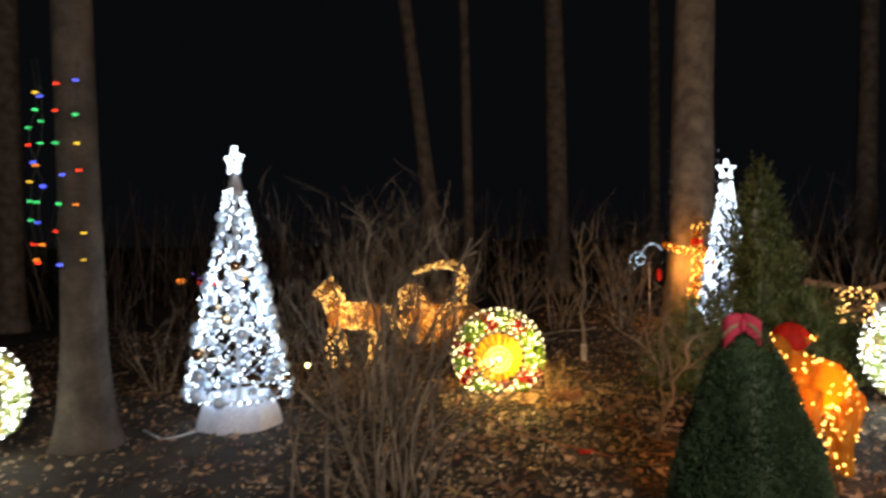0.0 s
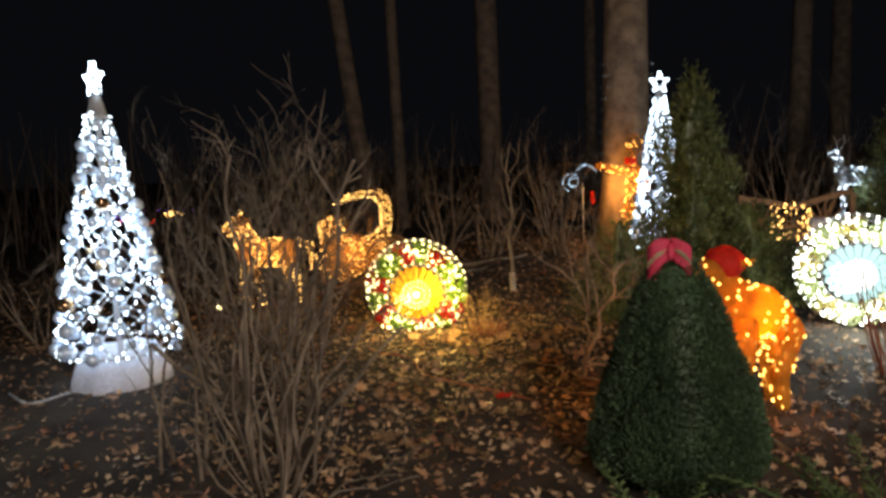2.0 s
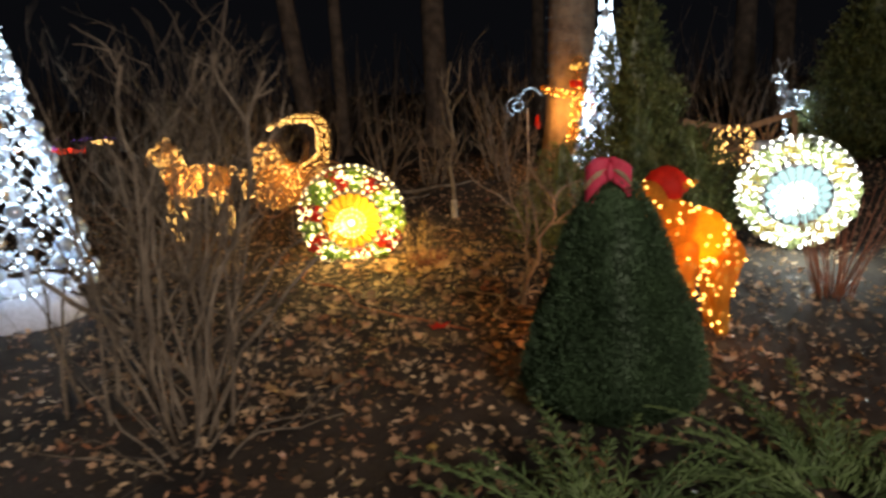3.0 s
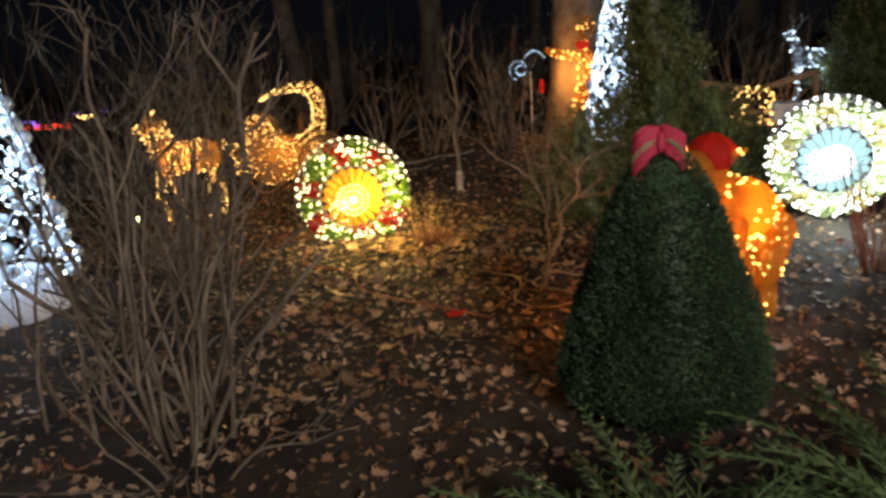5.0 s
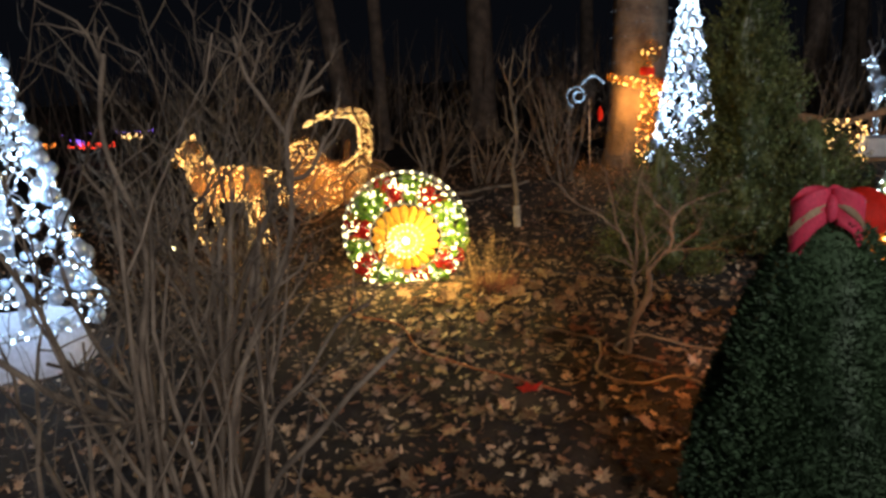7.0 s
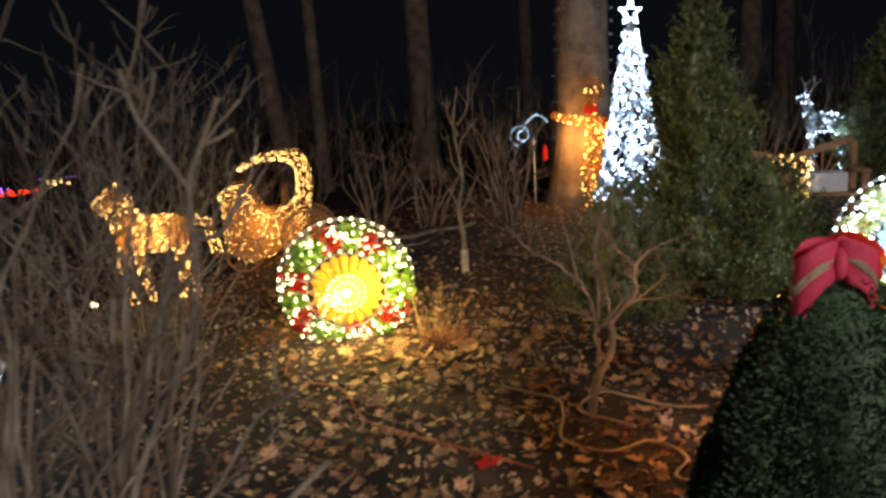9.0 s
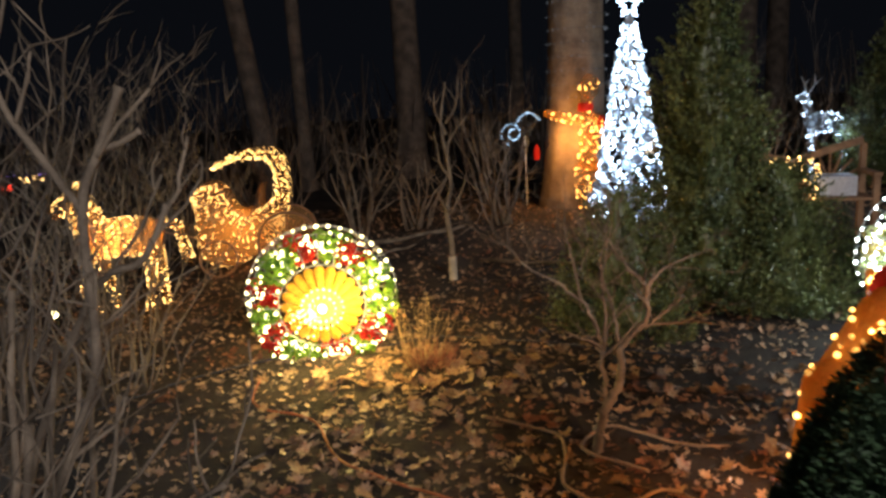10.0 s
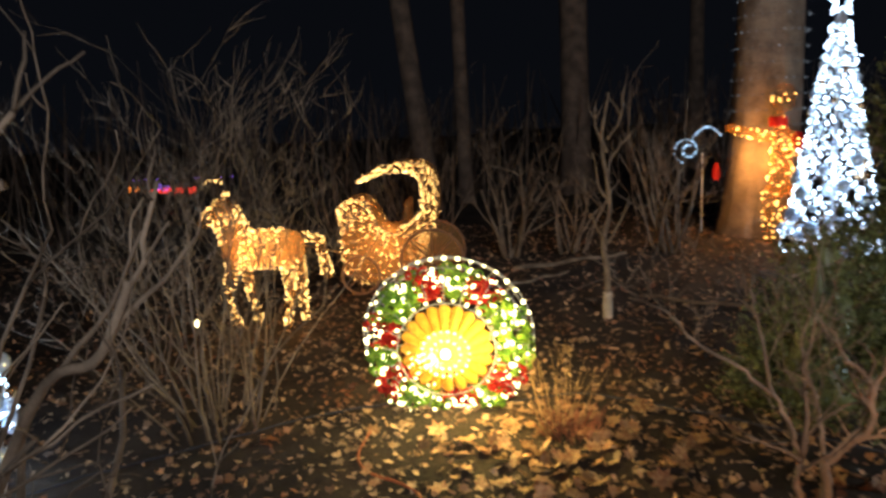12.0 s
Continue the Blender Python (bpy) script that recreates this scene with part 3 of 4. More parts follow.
def carriage():
    x, y, z = -0.35, 11.2, -0.36
    root = thing("light_carriage", (x, y, z), "open carriage outlined in warm lights with a curved hood", "light figure")
    depth = 0.62
    rnd = random.Random(8)
    spots = []
    hood = smooth_path([(-0.28, 1.28), (-0.14, 1.36), (0.02, 1.42), (0.26, 1.45), (0.43, 1.40), (0.51, 1.26), (0.525, 1.08), (0.52, 0.92), (0.46, 0.76), (0.30, 0.69)])
    inner = smooth_path([(-0.27, 1.26), (-0.13, 1.32), (0.02, 1.36), (0.20, 1.36), (0.33, 1.31), (0.38, 1.20), (0.38, 1.06), (0.36, 0.93), (0.28, 0.84), (0.12, 0.77)])
    front = smooth_path([(-0.52, 0.96), (-0.46, 1.05), (-0.34, 1.08), (-0.23, 1.04), (-0.16, 0.93), (-0.09, 0.79), (0.04, 0.71), (0.26, 0.69)])
    low = smooth_path([(-0.52, 0.96), (-0.50, 0.74), (-0.50, 0.50), (-0.45, 0.30), (-0.30, 0.20), (-0.12, 0.20), (0.06, 0.28), (0.24, 0.38), (0.40, 0.52), (0.47, 0.76)])

    def lights(path, rate, jitter, back=0.35):
        for i in range(len(path) - 1):
            for _ in range(rate):
                s = rnd.random()
                deep = rnd.uniform(0, depth) if rnd.random() < back else 0
                spots.append((path[i][0] + (path[i + 1][0] - path[i][0]) * s + rnd.gauss(0, jitter), deep - 0.012,
                              path[i][1] + (path[i + 1][1] - path[i][1]) * s + rnd.gauss(0, jitter)))

    def web(name, one, two, side):
        """A netted cheek between two edge lines of the same count."""
        v = []
        for (ax, az), (bx, bz) in zip(one, two):
            v += [(ax, side, az), (bx, side, bz)]
        n = len(v)
        v += [(a, b + 0.012, c) for a, b, c in v]
        f = []
        for i in range(len(one) - 1):
            a = 2 * i
            f += [(a, a + 1, a + 3, a + 2), (n + a + 2, n + a + 3, n + a + 1, n + a)]
        piece(name, v, f, NET_TAN, root)

    for name, path, rate in (("hood", hood, 2), ("dash", front, 2), ("underside", low, 1)):
        v, f = sheet(path, depth, 0.03)
        piece(name, v, f, NET_TAN, root)
        lights(path, rate, 0.012)
    for path in (hood, inner, front, low):
        tubes("wire_edge", [([(a, -0.004, c) for a, c in path], 0.006)], DARK_WIRE, root, 5)
    for side in (0.0, depth - 0.012):
        web("hood_side", hood, inner, side)
    lights(inner, 3, 0.012, 0.0)
    for (ax, az), (bx, bz) in zip(hood, inner):
        for _ in range(3):
            q = rnd.random()
            spots.append((ax + (bx - ax) * q, -0.014, az + (bz - az) * q))
    # tub: cheeks between the dash line and the underside
    count = 40

    def even(path):
        return [path[min(len(path) - 1, round(i * (len(path) - 1) / count))] for i in range(count + 1)]
    top, bottom = even(front + smooth_path([(0.30, 0.70), (0.36, 0.72), (0.43, 0.75)], 4)), even(low)
    for side in (0.0, depth - 0.012):
        web("side_panel", top, bottom, side)
    for _ in range(300):
        i, q = rnd.randrange(count), rnd.random()
        spots.append((top[i][0] + (bottom[i][0] - top[i][0]) * q, -0.016, top[i][1] + (bottom[i][1] - top[i][1]) * q))
    seat = smooth_path([(-0.06, 0.74), (0.16, 0.76), (0.20, 0.90), (0.22, 1.04)])
    v, f = sheet(seat, depth - 0.08, 0.05)
    hang(root, piece("seat", v, f, NET_TAN, root), pose(0, 0.04, 0))
    bulbs("light_string", spots, 0.0060, B_WARM, root)
    for cx, r in ((-0.30, 0.20), (0.46, 0.33)):
        for side in (-0.05, depth + 0.05):
            wheel = tubes("wheel", [([(cx + r * math.cos(w), side, r + 0.09 + r * math.sin(w)) for w in [k * math.pi / 16 for k in range(32)]], 0.014)], WOOD, root, 6, True)
            for k in range(8):
                w = math.pi * k / 4
                tubes("spoke", [([(cx, side, r + 0.09), (cx + r * math.cos(w), side, r + 0.09 + r * math.sin(w))], 0.007)], WOOD, wheel, 5)
            if r < 0.3:
                continue
            v, f = lathe([(0.001, 0), (r, 0), (r, 0.006), (0.001, 0.006)], 32)
            hang(wheel, piece("wheel_net", v, f, NET_TAN, wheel), pose(cx, side + 0.003, r + 0.09, 90))
    tubes("shaft", [([(-0.45, 0.05, 0.5), (-0.85, -0.55, 0.75)], 0.012)], WOOD, root, 6)
    return root


carriage()


def deer():
    root = thing("light_deer", (2.37, 4.97, ground_z(2.37, 4.97)), "deer figure in orange netting and amber lights, red cloth hat", "light figure", turn=28)
    root.scale = (1.1, 1.1, 1.1)
    figure(root, (
        ("body", (-0.12, 0.0, 0.60), (0.20, 0.02, 0.50), 0.15, 0.135),
        ("rump", (0.10, 0.02, 0.55), (0.27, 0.02, 0.42), 0.15, 0.12),
        ("neck", (-0.14, 0, 0.66), (-0.30, 0, 0.78), 0.115, 0.085),
        ("head", (-0.32, 0, 0.80), (-0.56, 0.04, 0.64), 0.085, 0.07),
        ("muzzle", (-0.55, 0.04, 0.66), (-0.61, 0.05, 0.47), 0.075, 0.06),
        ("ear", (-0.24, -0.07, 0.84), (-0.15, -0.13, 0.87), 0.03, 0.012),
        ("ear", (-0.24, 0.07, 0.84), (-0.15, 0.13, 0.87), 0.03, 0.012),
        ("leg", (-0.16, -0.08, 0.52), (-0.18, -0.08, 0.03), 0.08, 0.045),
        ("leg", (-0.06, 0.08, 0.50), (-0.07, 0.08, 0.03), 0.07, 0.04),
        ("leg", (0.20, -0.08, 0.44), (0.16, -0.08, 0.20), 0.10, 0.05),
        ("leg", (0.16, -0.08, 0.20), (0.19, -0.08, 0.03), 0.05, 0.04),
        ("leg", (0.30, 0.08, 0.44), (0.33, 0.08, 0.03), 0.09, 0.045),
        ("tail", (0.37, 0.02, 0.48), (0.42, 0.02, 0.38), 0.035, 0.015)), NET_ORANGE, B_AMBER, 170, 0.0085)
    v, f = lathe([(0.112, -0.01), (0.120, 0.02), (0.112, 0.06), (0.085, 0.10), (0.04, 0.125), (0.004, 0.13)], 28, 0.16)
    hang(root, piece("hat", v, f, HAT, root, "red cloth hat", True), pose(-0.22, -0.01, 0.83, 8, -16) @ Matrix.Scale(0.88, 4))


deer()


def bow():
    place = (1.60, 4.18, ground_z(1.6, 4.2))
    root = thing("bow", place, "drooping pink-red cloth bow with tan ribbon on a small spruce", "bow", turn=-12)
    root.scale = (0.50, 0.62, 1.0)
    tubes("stake", [([(0, 0.03, -0.05), (0, 0.03, 1.0)], 0.010)], WOOD, root, 6)
    for name, side in (("loop", -1), ("loop", 1)):
        for mat, lo, hi, label, wide in ((BOW, 0.0, 1.0, "", 1.0), (RIBBON, 0.42, 0.60, "tan ribbon stripe", 1.035)):
            v, f = [], []
            n, m = 22, 7
            for i in range(n + 1):
                w = 2 * math.pi * i / n
                px = side * (0.10 - 0.10 * math.cos(w)) * wide
                py = 0.055 * math.sin(w) * wide
                for j in range(m + 1):
                    s = lo + (hi - lo) * j / m
                    h = 0.07 + 0.05 * abs(px) / 0.2
                    sag = 0.075 * (abs(px) / 0.2) ** 2
                    v.append((px, py + 0.012 * noise.noise((px * 20, s * 5, side)), 1.14 - sag + (s - 0.5) * h * 1.3 + 0.01 * noise.noise((px * 14, s * 3, 4))))
            for i in range(n):
                for j in range(m):
                    a = i * (m + 1) + j
                    f.append((a, a + 1, a + m + 2, a + m + 1))
            body = piece(name if mat is BOW else "ribbon", v, f, mat, root, label, True)
            body.modifiers.new("thickness", "SOLIDIFY").thickness = 0.004
    v, f = ball(0.038, 14, 10, 1.1)
    hang(root, piece("knot", v, f, BOW, root, "", True), pose(0, -0.03, 1.13))
    for side in (-1, 1):
        v, f = sheet([(side * 0.02, 1.11), (side * 0.07, 1.06), (side * 0.12, 1.01), (side * 0.16, 0.97)], 0.09, 0.006)
        piece("tail", v, f, BOW, root)


bow()


def wire_figure():
    z = ground_z(3.9, 11.7)
    root = thing("light_figure", (3.80, 11.68, z), "upright wire figure in orange lights waving one arm", "light figure")
    figure(root, (
        ("body", (0.05, 0, 0.62), (0.05, 0, 1.16), 0.13, 0.09),
        ("head", (0.06, 0, 1.50), (0.06, 0, 1.58), 0.12, 0.11),
        ("neck", (0.02, 0, 1.22), (0.01, 0, 1.36), 0.06, 0.06),
        ("arm", (-0.06, -0.02, 1.12), (-0.50, -0.06, 1.24), 0.045, 0.05),
        ("arm", (0.13, -0.05, 1.15), (0.24, -0.1, 0.85), 0.05, 0.04),
        ("leg", (-0.06, 0, 0.55), (-0.06, 0, 0.03), 0.07, 0.045),
        ("leg", (0.10, 0, 0.55), (0.10, 0, 0.03), 0.07, 0.045)), NET_OPEN, B_AMBER, 150, 0.0105)
    v, f = lathe([(0.085, 0), (0.095, 0.05), (0.085, 0.10)], 20)
    hang(root, piece("scarf", v, f, HAT, root, "red scarf", True), pose(0.01, 0, 1.24))
    v, f = lathe([(0.001, 0), (0.09, 0.02), (0.10, 0.12), (0.06, 0.30), (0.001, 0.33)], 16)
    hang(root, piece("sack", v, f, HAT, root, "red cloth sack", True), pose(0.26, 0.10, 0.95) @ Matrix.Scale(0.7, 4))


wire_figure()


def scroll_figure():
    z = ground_z(3.25, 12.6)
    root = thing("scroll_light", (3.3, 12.6, z), "curled wire scroll in pale blue lights beside a red cloth", "light figure")
    path = []
    for i in range(46):
        s = i / 45
        w = 1.2 + s * 9.5
        q = 0.05 + 0.10 * s
        path.append((-0.15 + q * math.cos(w) - 0.05 * s, 0, 1.0 + q * math.sin(w)))
    tail = [(-0.12 + 0.33 * s, 0, 1.14 + 0.12 * math.sin(s * 3)) for s in [i / 12 for i in range(13)]]
    post = [(0.0, 0, 0.95 - 0.95 * s) for s in [i / 8 for i in range(9)]]
    tubes("wire", [(path, 0.007), (tail, 0.007), (post, 0.012)], WIRE, root, 5)
    bulbs("light_string", [(a, b - 0.01, c) for a, b, c in path + tail], 0.012, B_PALE_BLUE, root)
    v, f = lathe([(0.06, 0), (0.085, 0.08), (0.07, 0.22), (0.03, 0.3), (0.002, 0.31)], 18, 0.2)
    hang(root, piece("cloth", v, f, HAT, root, "red cloth", True), pose(0.16, 0, 0.62) @ Matrix.Diagonal((0.55, 0.55, 0.7, 1)))


scroll_figure()


def white_deer():
    z = ground_z(8.1, 13.2)
    root = thing("light_deer", (8.15, 13.2, z), "standing deer figure of cool white lights with antlers", "light figure")
    figure(root, (
        ("body", (-0.05, 0, 0.86), (0.42, 0, 0.80), 0.15, 0.15),
        ("neck", (-0.10, 0, 0.92), (-0.20, 0, 1.20), 0.09, 0.06),
        ("head", (-0.18, 0, 1.25), (-0.34, 0, 1.20), 0.055, 0.035),
        ("leg", (-0.10, -0.07, 0.75), (-0.12, -0.07, 0.03), 0.05, 0.03),
        ("leg", (-0.04, 0.07, 0.75), (-0.02, 0.07, 0.03), 0.05, 0.03),
        ("leg", (0.42, -0.07, 0.72), (0.44, -0.07, 0.03), 0.06, 0.03),
        ("leg", (0.46, 0.07, 0.72), (0.52, 0.07, 0.03), 0.06, 0.03)), NET_WHITE, B_WHITE, 120, 0.012)
    for side in (-1, 1):
        tubes("antler", [([(-0.17, side * 0.04, 1.30), (-0.14, side * 0.12, 1.42), (-0.18, side * 0.16, 1.55)], 0.01),
                         ([(-0.14, side * 0.12, 1.42), (-0.04, side * 0.14, 1.50)], 0.008)], WIRE, root, 5)


white_deer()


def bench():
    z = ground_z(5.3, 9.75)
    root = thing("bench", (5.3, 9.75, z), "brown wooden garden bench with a fan-carved back", "bench", turn=-24)
    def box(name, lo, hi, mat=WOOD, label=""):
        b = bmesh.new()
        bmesh.ops.create_cube(b, size=1)
        for q in b.verts:
            q.co = Vector([lo[i] + (hi[i] - lo[i]) * (q.co[i] + 0.5) for i in range(3)])
        bmesh.ops.bevel(b, geom=b.edges[:], offset=0.006, segments=1, affect="EDGES")
        me = bpy.data.meshes.new(name)
        b.to_mesh(me)
        b.free()
        me.materials.append(mat)
        ob = new(name, me)
        ob.parent = root
        return tagged(ob, label)
    for x in (-0.66, 0.61):
        box("leg", (x, -0.45, 0), (x + 0.06, -0.39, 0.66))
        box("leg", (x, 0.0, 0), (x + 0.06, 0.06, 0.95))
        box("armrest", (x - 0.01, -0.47, 0.66), (x + 0.07, 0.0, 0.70))
    for k in range(5):
        box("seat_slat", (-0.64, -0.44 + k * 0.09, 0.43), (0.64, -0.37 + k * 0.09, 0.46))
    box("rail", (-0.61, 0.005, 0.50), (0.61, 0.05, 0.56))
    arc = smooth_path([(-0.63, 0.90), (-0.35, 0.86), (0.0, 0.80), (0.35, 0.90), (0.63, 0.98)])
    v, f = sheet(arc, 0.045, 0.07)
    piece("top_rail", v, f, WOOD, root)
    for c in (-0.38, 0.34):
        for k in range(7):
            w = math.radians(25 + 130 * k / 6)
            tubes("fan_spoke", [([(c, 0.03, 0.55), (c + 0.30 * math.cos(w), 0.03, 0.55 + 0.33 * math.sin(w))], 0.014)], WOOD, root, 5)
    # pale box added for the lit patch of seat and armrest
    box("pale_box", (0.14, -0.35, 0.465), (0.5, -0.05, 0.66), PLASTIC, "pale square box on the seat")


bench()


def square_wreath():
    z = ground_z(5.2, 9.2)
    root = thing("light_wreath", (5.03, 9.35, z + 0.66), "square wreath of warm lights with open centre", "light figure", turn=-26)
    rnd = random.Random(4)
    for q in (0.08, 0.22):
        tubes("wire_frame", [([(-q, 0, -q), (q, 0, -q), (q, 0, q), (-q, 0, q)], 0.006)], DARK_WIRE, root, 5, True)
    tubes("stake", [([(0, 0.02, -0.1), (0, 0.02, -z - 0.1 - 0.45)], 0.008)], DARK_WIRE, root, 5)
    pts = []
    while len(pts) < 95:
        a, b = rnd.uniform(-0.23, 0.23), rnd.uniform(-0.23, 0.23)
        if max(abs(a), abs(b)) > 0.075:
            pts.append((a, rnd.uniform(-0.03, 0.03), b))
    bulbs("light_string", pts, 0.0095, B_WARM, root)


square_wreath()


def far_display():
    z = ground_z(-6.9, 22)
    root = thing("light_display", (-6.9, 22.0, z), "distant low display outlined in purple, red and yellow lights", "light figure")
    root.scale = (1.4, 1.4, 0.72)
    rnd = random.Random(3)
    frame_v = [((-1.1, 0, 0.0), (-1.1, 0, 1.15)), ((0.9, 0, 0), (0.9, 0, 1.2)), ((-1.1, 0, 1.15), (0.9, 0, 1.2)), ((-1.0, 0, 0.75), (0.9, 0, 0.75))]
    for a, b in frame_v:
        tubes("frame", [([a, b], 0.02)], DARK_WIRE, root, 6)
    bulbs("purple_lights", [(-1.05 + i * 0.075, 0, 1.17 + rnd.gauss(0, 0.01)) for i in range(26)], 0.012, B_PURPLE, root)
    bulbs("red_lights", [(-0.75 + rnd.uniform(0, 0.85), 0, 0.75 + rnd.gauss(0, 0.045)) for i in range(70)], 0.02, B_RED, root)
    bulbs("purple_lights", [(-0.55 + rnd.gauss(0, 0.06), 0, 0.90 + rnd.gauss(0, 0.08)) for i in range(24)], 0.018, B_PURPLE, root)
    bulbs("yellow_lights", [(0.45 + rnd.gauss(0, 0.09), 0, 1.0 + rnd.gauss(0, 0.06)) for i in range(26)], 0.02, B_WARM, root)
    bulbs("yellow_lights", [(-1.05 + rnd.gauss(0, 0.08), 0, 0.86 + rnd.gauss(0, 0.05)) for i in range(20)], 0.02, B_ORANGE, root)


far_display()


def spot_lamp():
    root = thing("spot_lamp", (-2.09, 10.34, ground_z(-2.09, 10.34)), "small bright floodlight on a stake in the soil", "lamp")
    tubes("stake", [([(0, 0, -0.05), (0, 0, 0.1)], 0.01)], DARK_WIRE, root, 6)
    v, f = lathe([(0.02, 0.0), (0.045, 0.03), (0.05, 0.08), (0.044, 0.085), (0.001, 0.06)], 18)
    hang(root, piece("housing", v, f, DARK_WIRE, root, "", True), pose(0, 0, 0.12, 60))
    v, f = ball(0.04, 14, 8)
    hang(root, piece("lens", v, f, B_CREAM, root, "", True), pose(0, -0.05, 0.16))


spot_lamp()

# ---- bare shrubs ----


def branch(rnd, p, d, length, r, level, out, wander=0.12, rise=0.06, kids=(2, 4), tip=0.35):
    steps = 6
    path, rad = [p.copy()], [r]
    for i in range(steps):
        d = (d + Vector((rnd.gauss(0, wander), rnd.gauss(0, wander), rnd.gauss(rise, wander * 0.8)))).normalized()
        p = p + d * (length / steps)
        path.append(p.copy())
        rad.append(r * (1 - (1 - tip) * (i + 1) / steps))
    out.append((path, rad))
    if level > 0:
        for _ in range(rnd.randint(*kids)):
            i = rnd.randint(2, steps)
            w = Vector((rnd.gauss(0, 1), rnd.gauss(0, 1), rnd.gauss(0.3, 0.7))).normalized()
            branch(rnd, path[i].copy(), (d * 0.8 + w * 0.75).normalized(), length * rnd.uniform(0.35, 0.65), max(rad[i] * 0.7, 0.0018),
                   level - 1, out, wander, rise, kids, tip)


def shrub(place, stems, height, spread, r, level, seed, label, mat=None, wander=0.1, kids=(2, 4), base=0.12, name="shrub", group="bare shrubs", tip=0.35):
    root = thing(name, place, label, "shrub", group)
    rnd = random.Random(seed)
    twigs = []
    for k in range(stems):
        w = 2 * math.pi * (k + rnd.random() * 0.8) / stems
        q = spread * rnd.uniform(0.25, 1.0)
        out = []
        d = Vector((math.cos(w) * q, math.sin(w) * q, 1)).normalized()
        start = Vector((math.cos(w), math.sin(w), 0)) * base * rnd.random()
        start.z = -0.04
        branch(rnd, start, d, height * rnd.uniform(0.7, 1.05), r * rnd.uniform(0.7, 1.15), level, out, wander, 0.03, kids, tip)
        tubes("stem", out[:1], mat or TWIG, root, 6)
        twigs += out[1:]
    reach = 0.1 + spread * height * 1.15
    twigs = [t for t in twigs if max(math.hypot(p.x, p.y) for p in t[0]) < reach]
    if twigs:
        tagged(tubes("twig_mass", twigs, mat or TWIG, root, 4), kind="stuff")
    return root


def g(x, y):
    return (x, y, ground_z(x, y))


shrub(g(-0.34, 4.40), 13, 1.40, 0.27, 0.0125, 3, 11, "large bare shrub of grey-brown branching stems", base=0.20, wander=0.15, kids=(2, 4), tip=0.5)
shrub(g(-0.36, 4.85), 7, 1.30, 0.42, 0.017, 3, 30, "bare shrub of thick pruned knobbly stems", base=0.2, wander=0.17, kids=(2, 3), tip=0.62)
shrub(g(-0.80, 4.8), 6, 1.15, 0.40, 0.014, 3, 12, "bare shrub of grey-brown branching stems", base=0.25, wander=0.18, kids=(2, 3))
shrub(g(-0.30, 4.15), 9, 0.75, 1.0, 0.008, 2, 33, "low tangle of thin bare twigs", base=0.2, wander=0.2)
shrub(g(-0.85, 7.55), 26, 1.45, 0.62, 0.010, 3, 13, "wide bare shrub of thin upright twigs", base=0.3, wander=0.13, kids=(3, 4), tip=0.25)
shrub(g(-1.9, 8.9), 14, 1.3, 0.7, 0.010, 2, 14, "bare twiggy shrub in the shade", base=0.25)
shrub(g(-3.3, 8.2), 10, 1.0, 0.8, 0.009, 2, 15, "low bare twiggy shrub in the shade", base=0.25)
shrub(g(0.95, 12.0), 11, 1.2, 0.45, 0.020, 3, 16, "clipped bare shrub with pale upright stems", base=0.16, wander=0.15, kids=(2, 3), tip=0.45)
shrub(g(1.65, 11.9), 11, 1.05, 0.5, 0.020, 3, 17, "clipped bare shrub with pale upright stems", base=0.16, wander=0.15, kids=(2, 3), tip=0.45)
shrub(g(2.62, 11.4), 11, 1.3, 0.42, 0.020, 3, 18, "clipped bare shrub with pale upright stems", base=0.16, wander=0.15, kids=(2, 3), tip=0.45)
shrub(g(-0.1, 13.6), 16, 1.7, 0.6, 0.012, 2, 19, "tall bare twiggy shrub behind the carriage", base=0.3)
shrub(g(3.0, 13.8), 14, 1.5, 0.6, 0.012, 2, 20, "tall bare twiggy shrub at the wood's edge", base=0.3)
shrub(g(6.6, 12.2), 18, 1.6, 0.7, 0.012, 2, 21, "bare reddish twiggy shrub behind a bench", base=0.4)
shrub(g(5.2, 13.0), 14, 1.5, 0.7, 0.012, 2, 22, "bare reddish twiggy shrub at the wood's edge", base=0.4)
shrub(g(-1.0, 13.0), 14, 1.5, 0.7, 0.012, 2, 24, "bare twiggy shrub at the wood's edge", base=0.4)
shrub(g(3.7, 5.55), 34, 0.85, 0.42, 0.006, 0, 23, "clump of dry reddish upright stalks", RED_DRY, 0.05, base=0.14, name="ornamental_grass", group="dry clumps")
shrub(g(1.02, 7.3), 22, 0.50, 0.50, 0.0032, 0, 25, "clump of dry straw-coloured stalks beside the ornament", DRY, 0.09, base=0.12, name="ornamental_grass", group="dry clumps")
shrub(g(1.08, 7.2), 120, 0.22, 1.2, 0.0024, 0, 26, "low tuft of dry reddish blades", RED_DRY, 0.08, base=0.12, name="ornamental_grass", group="dry clumps")


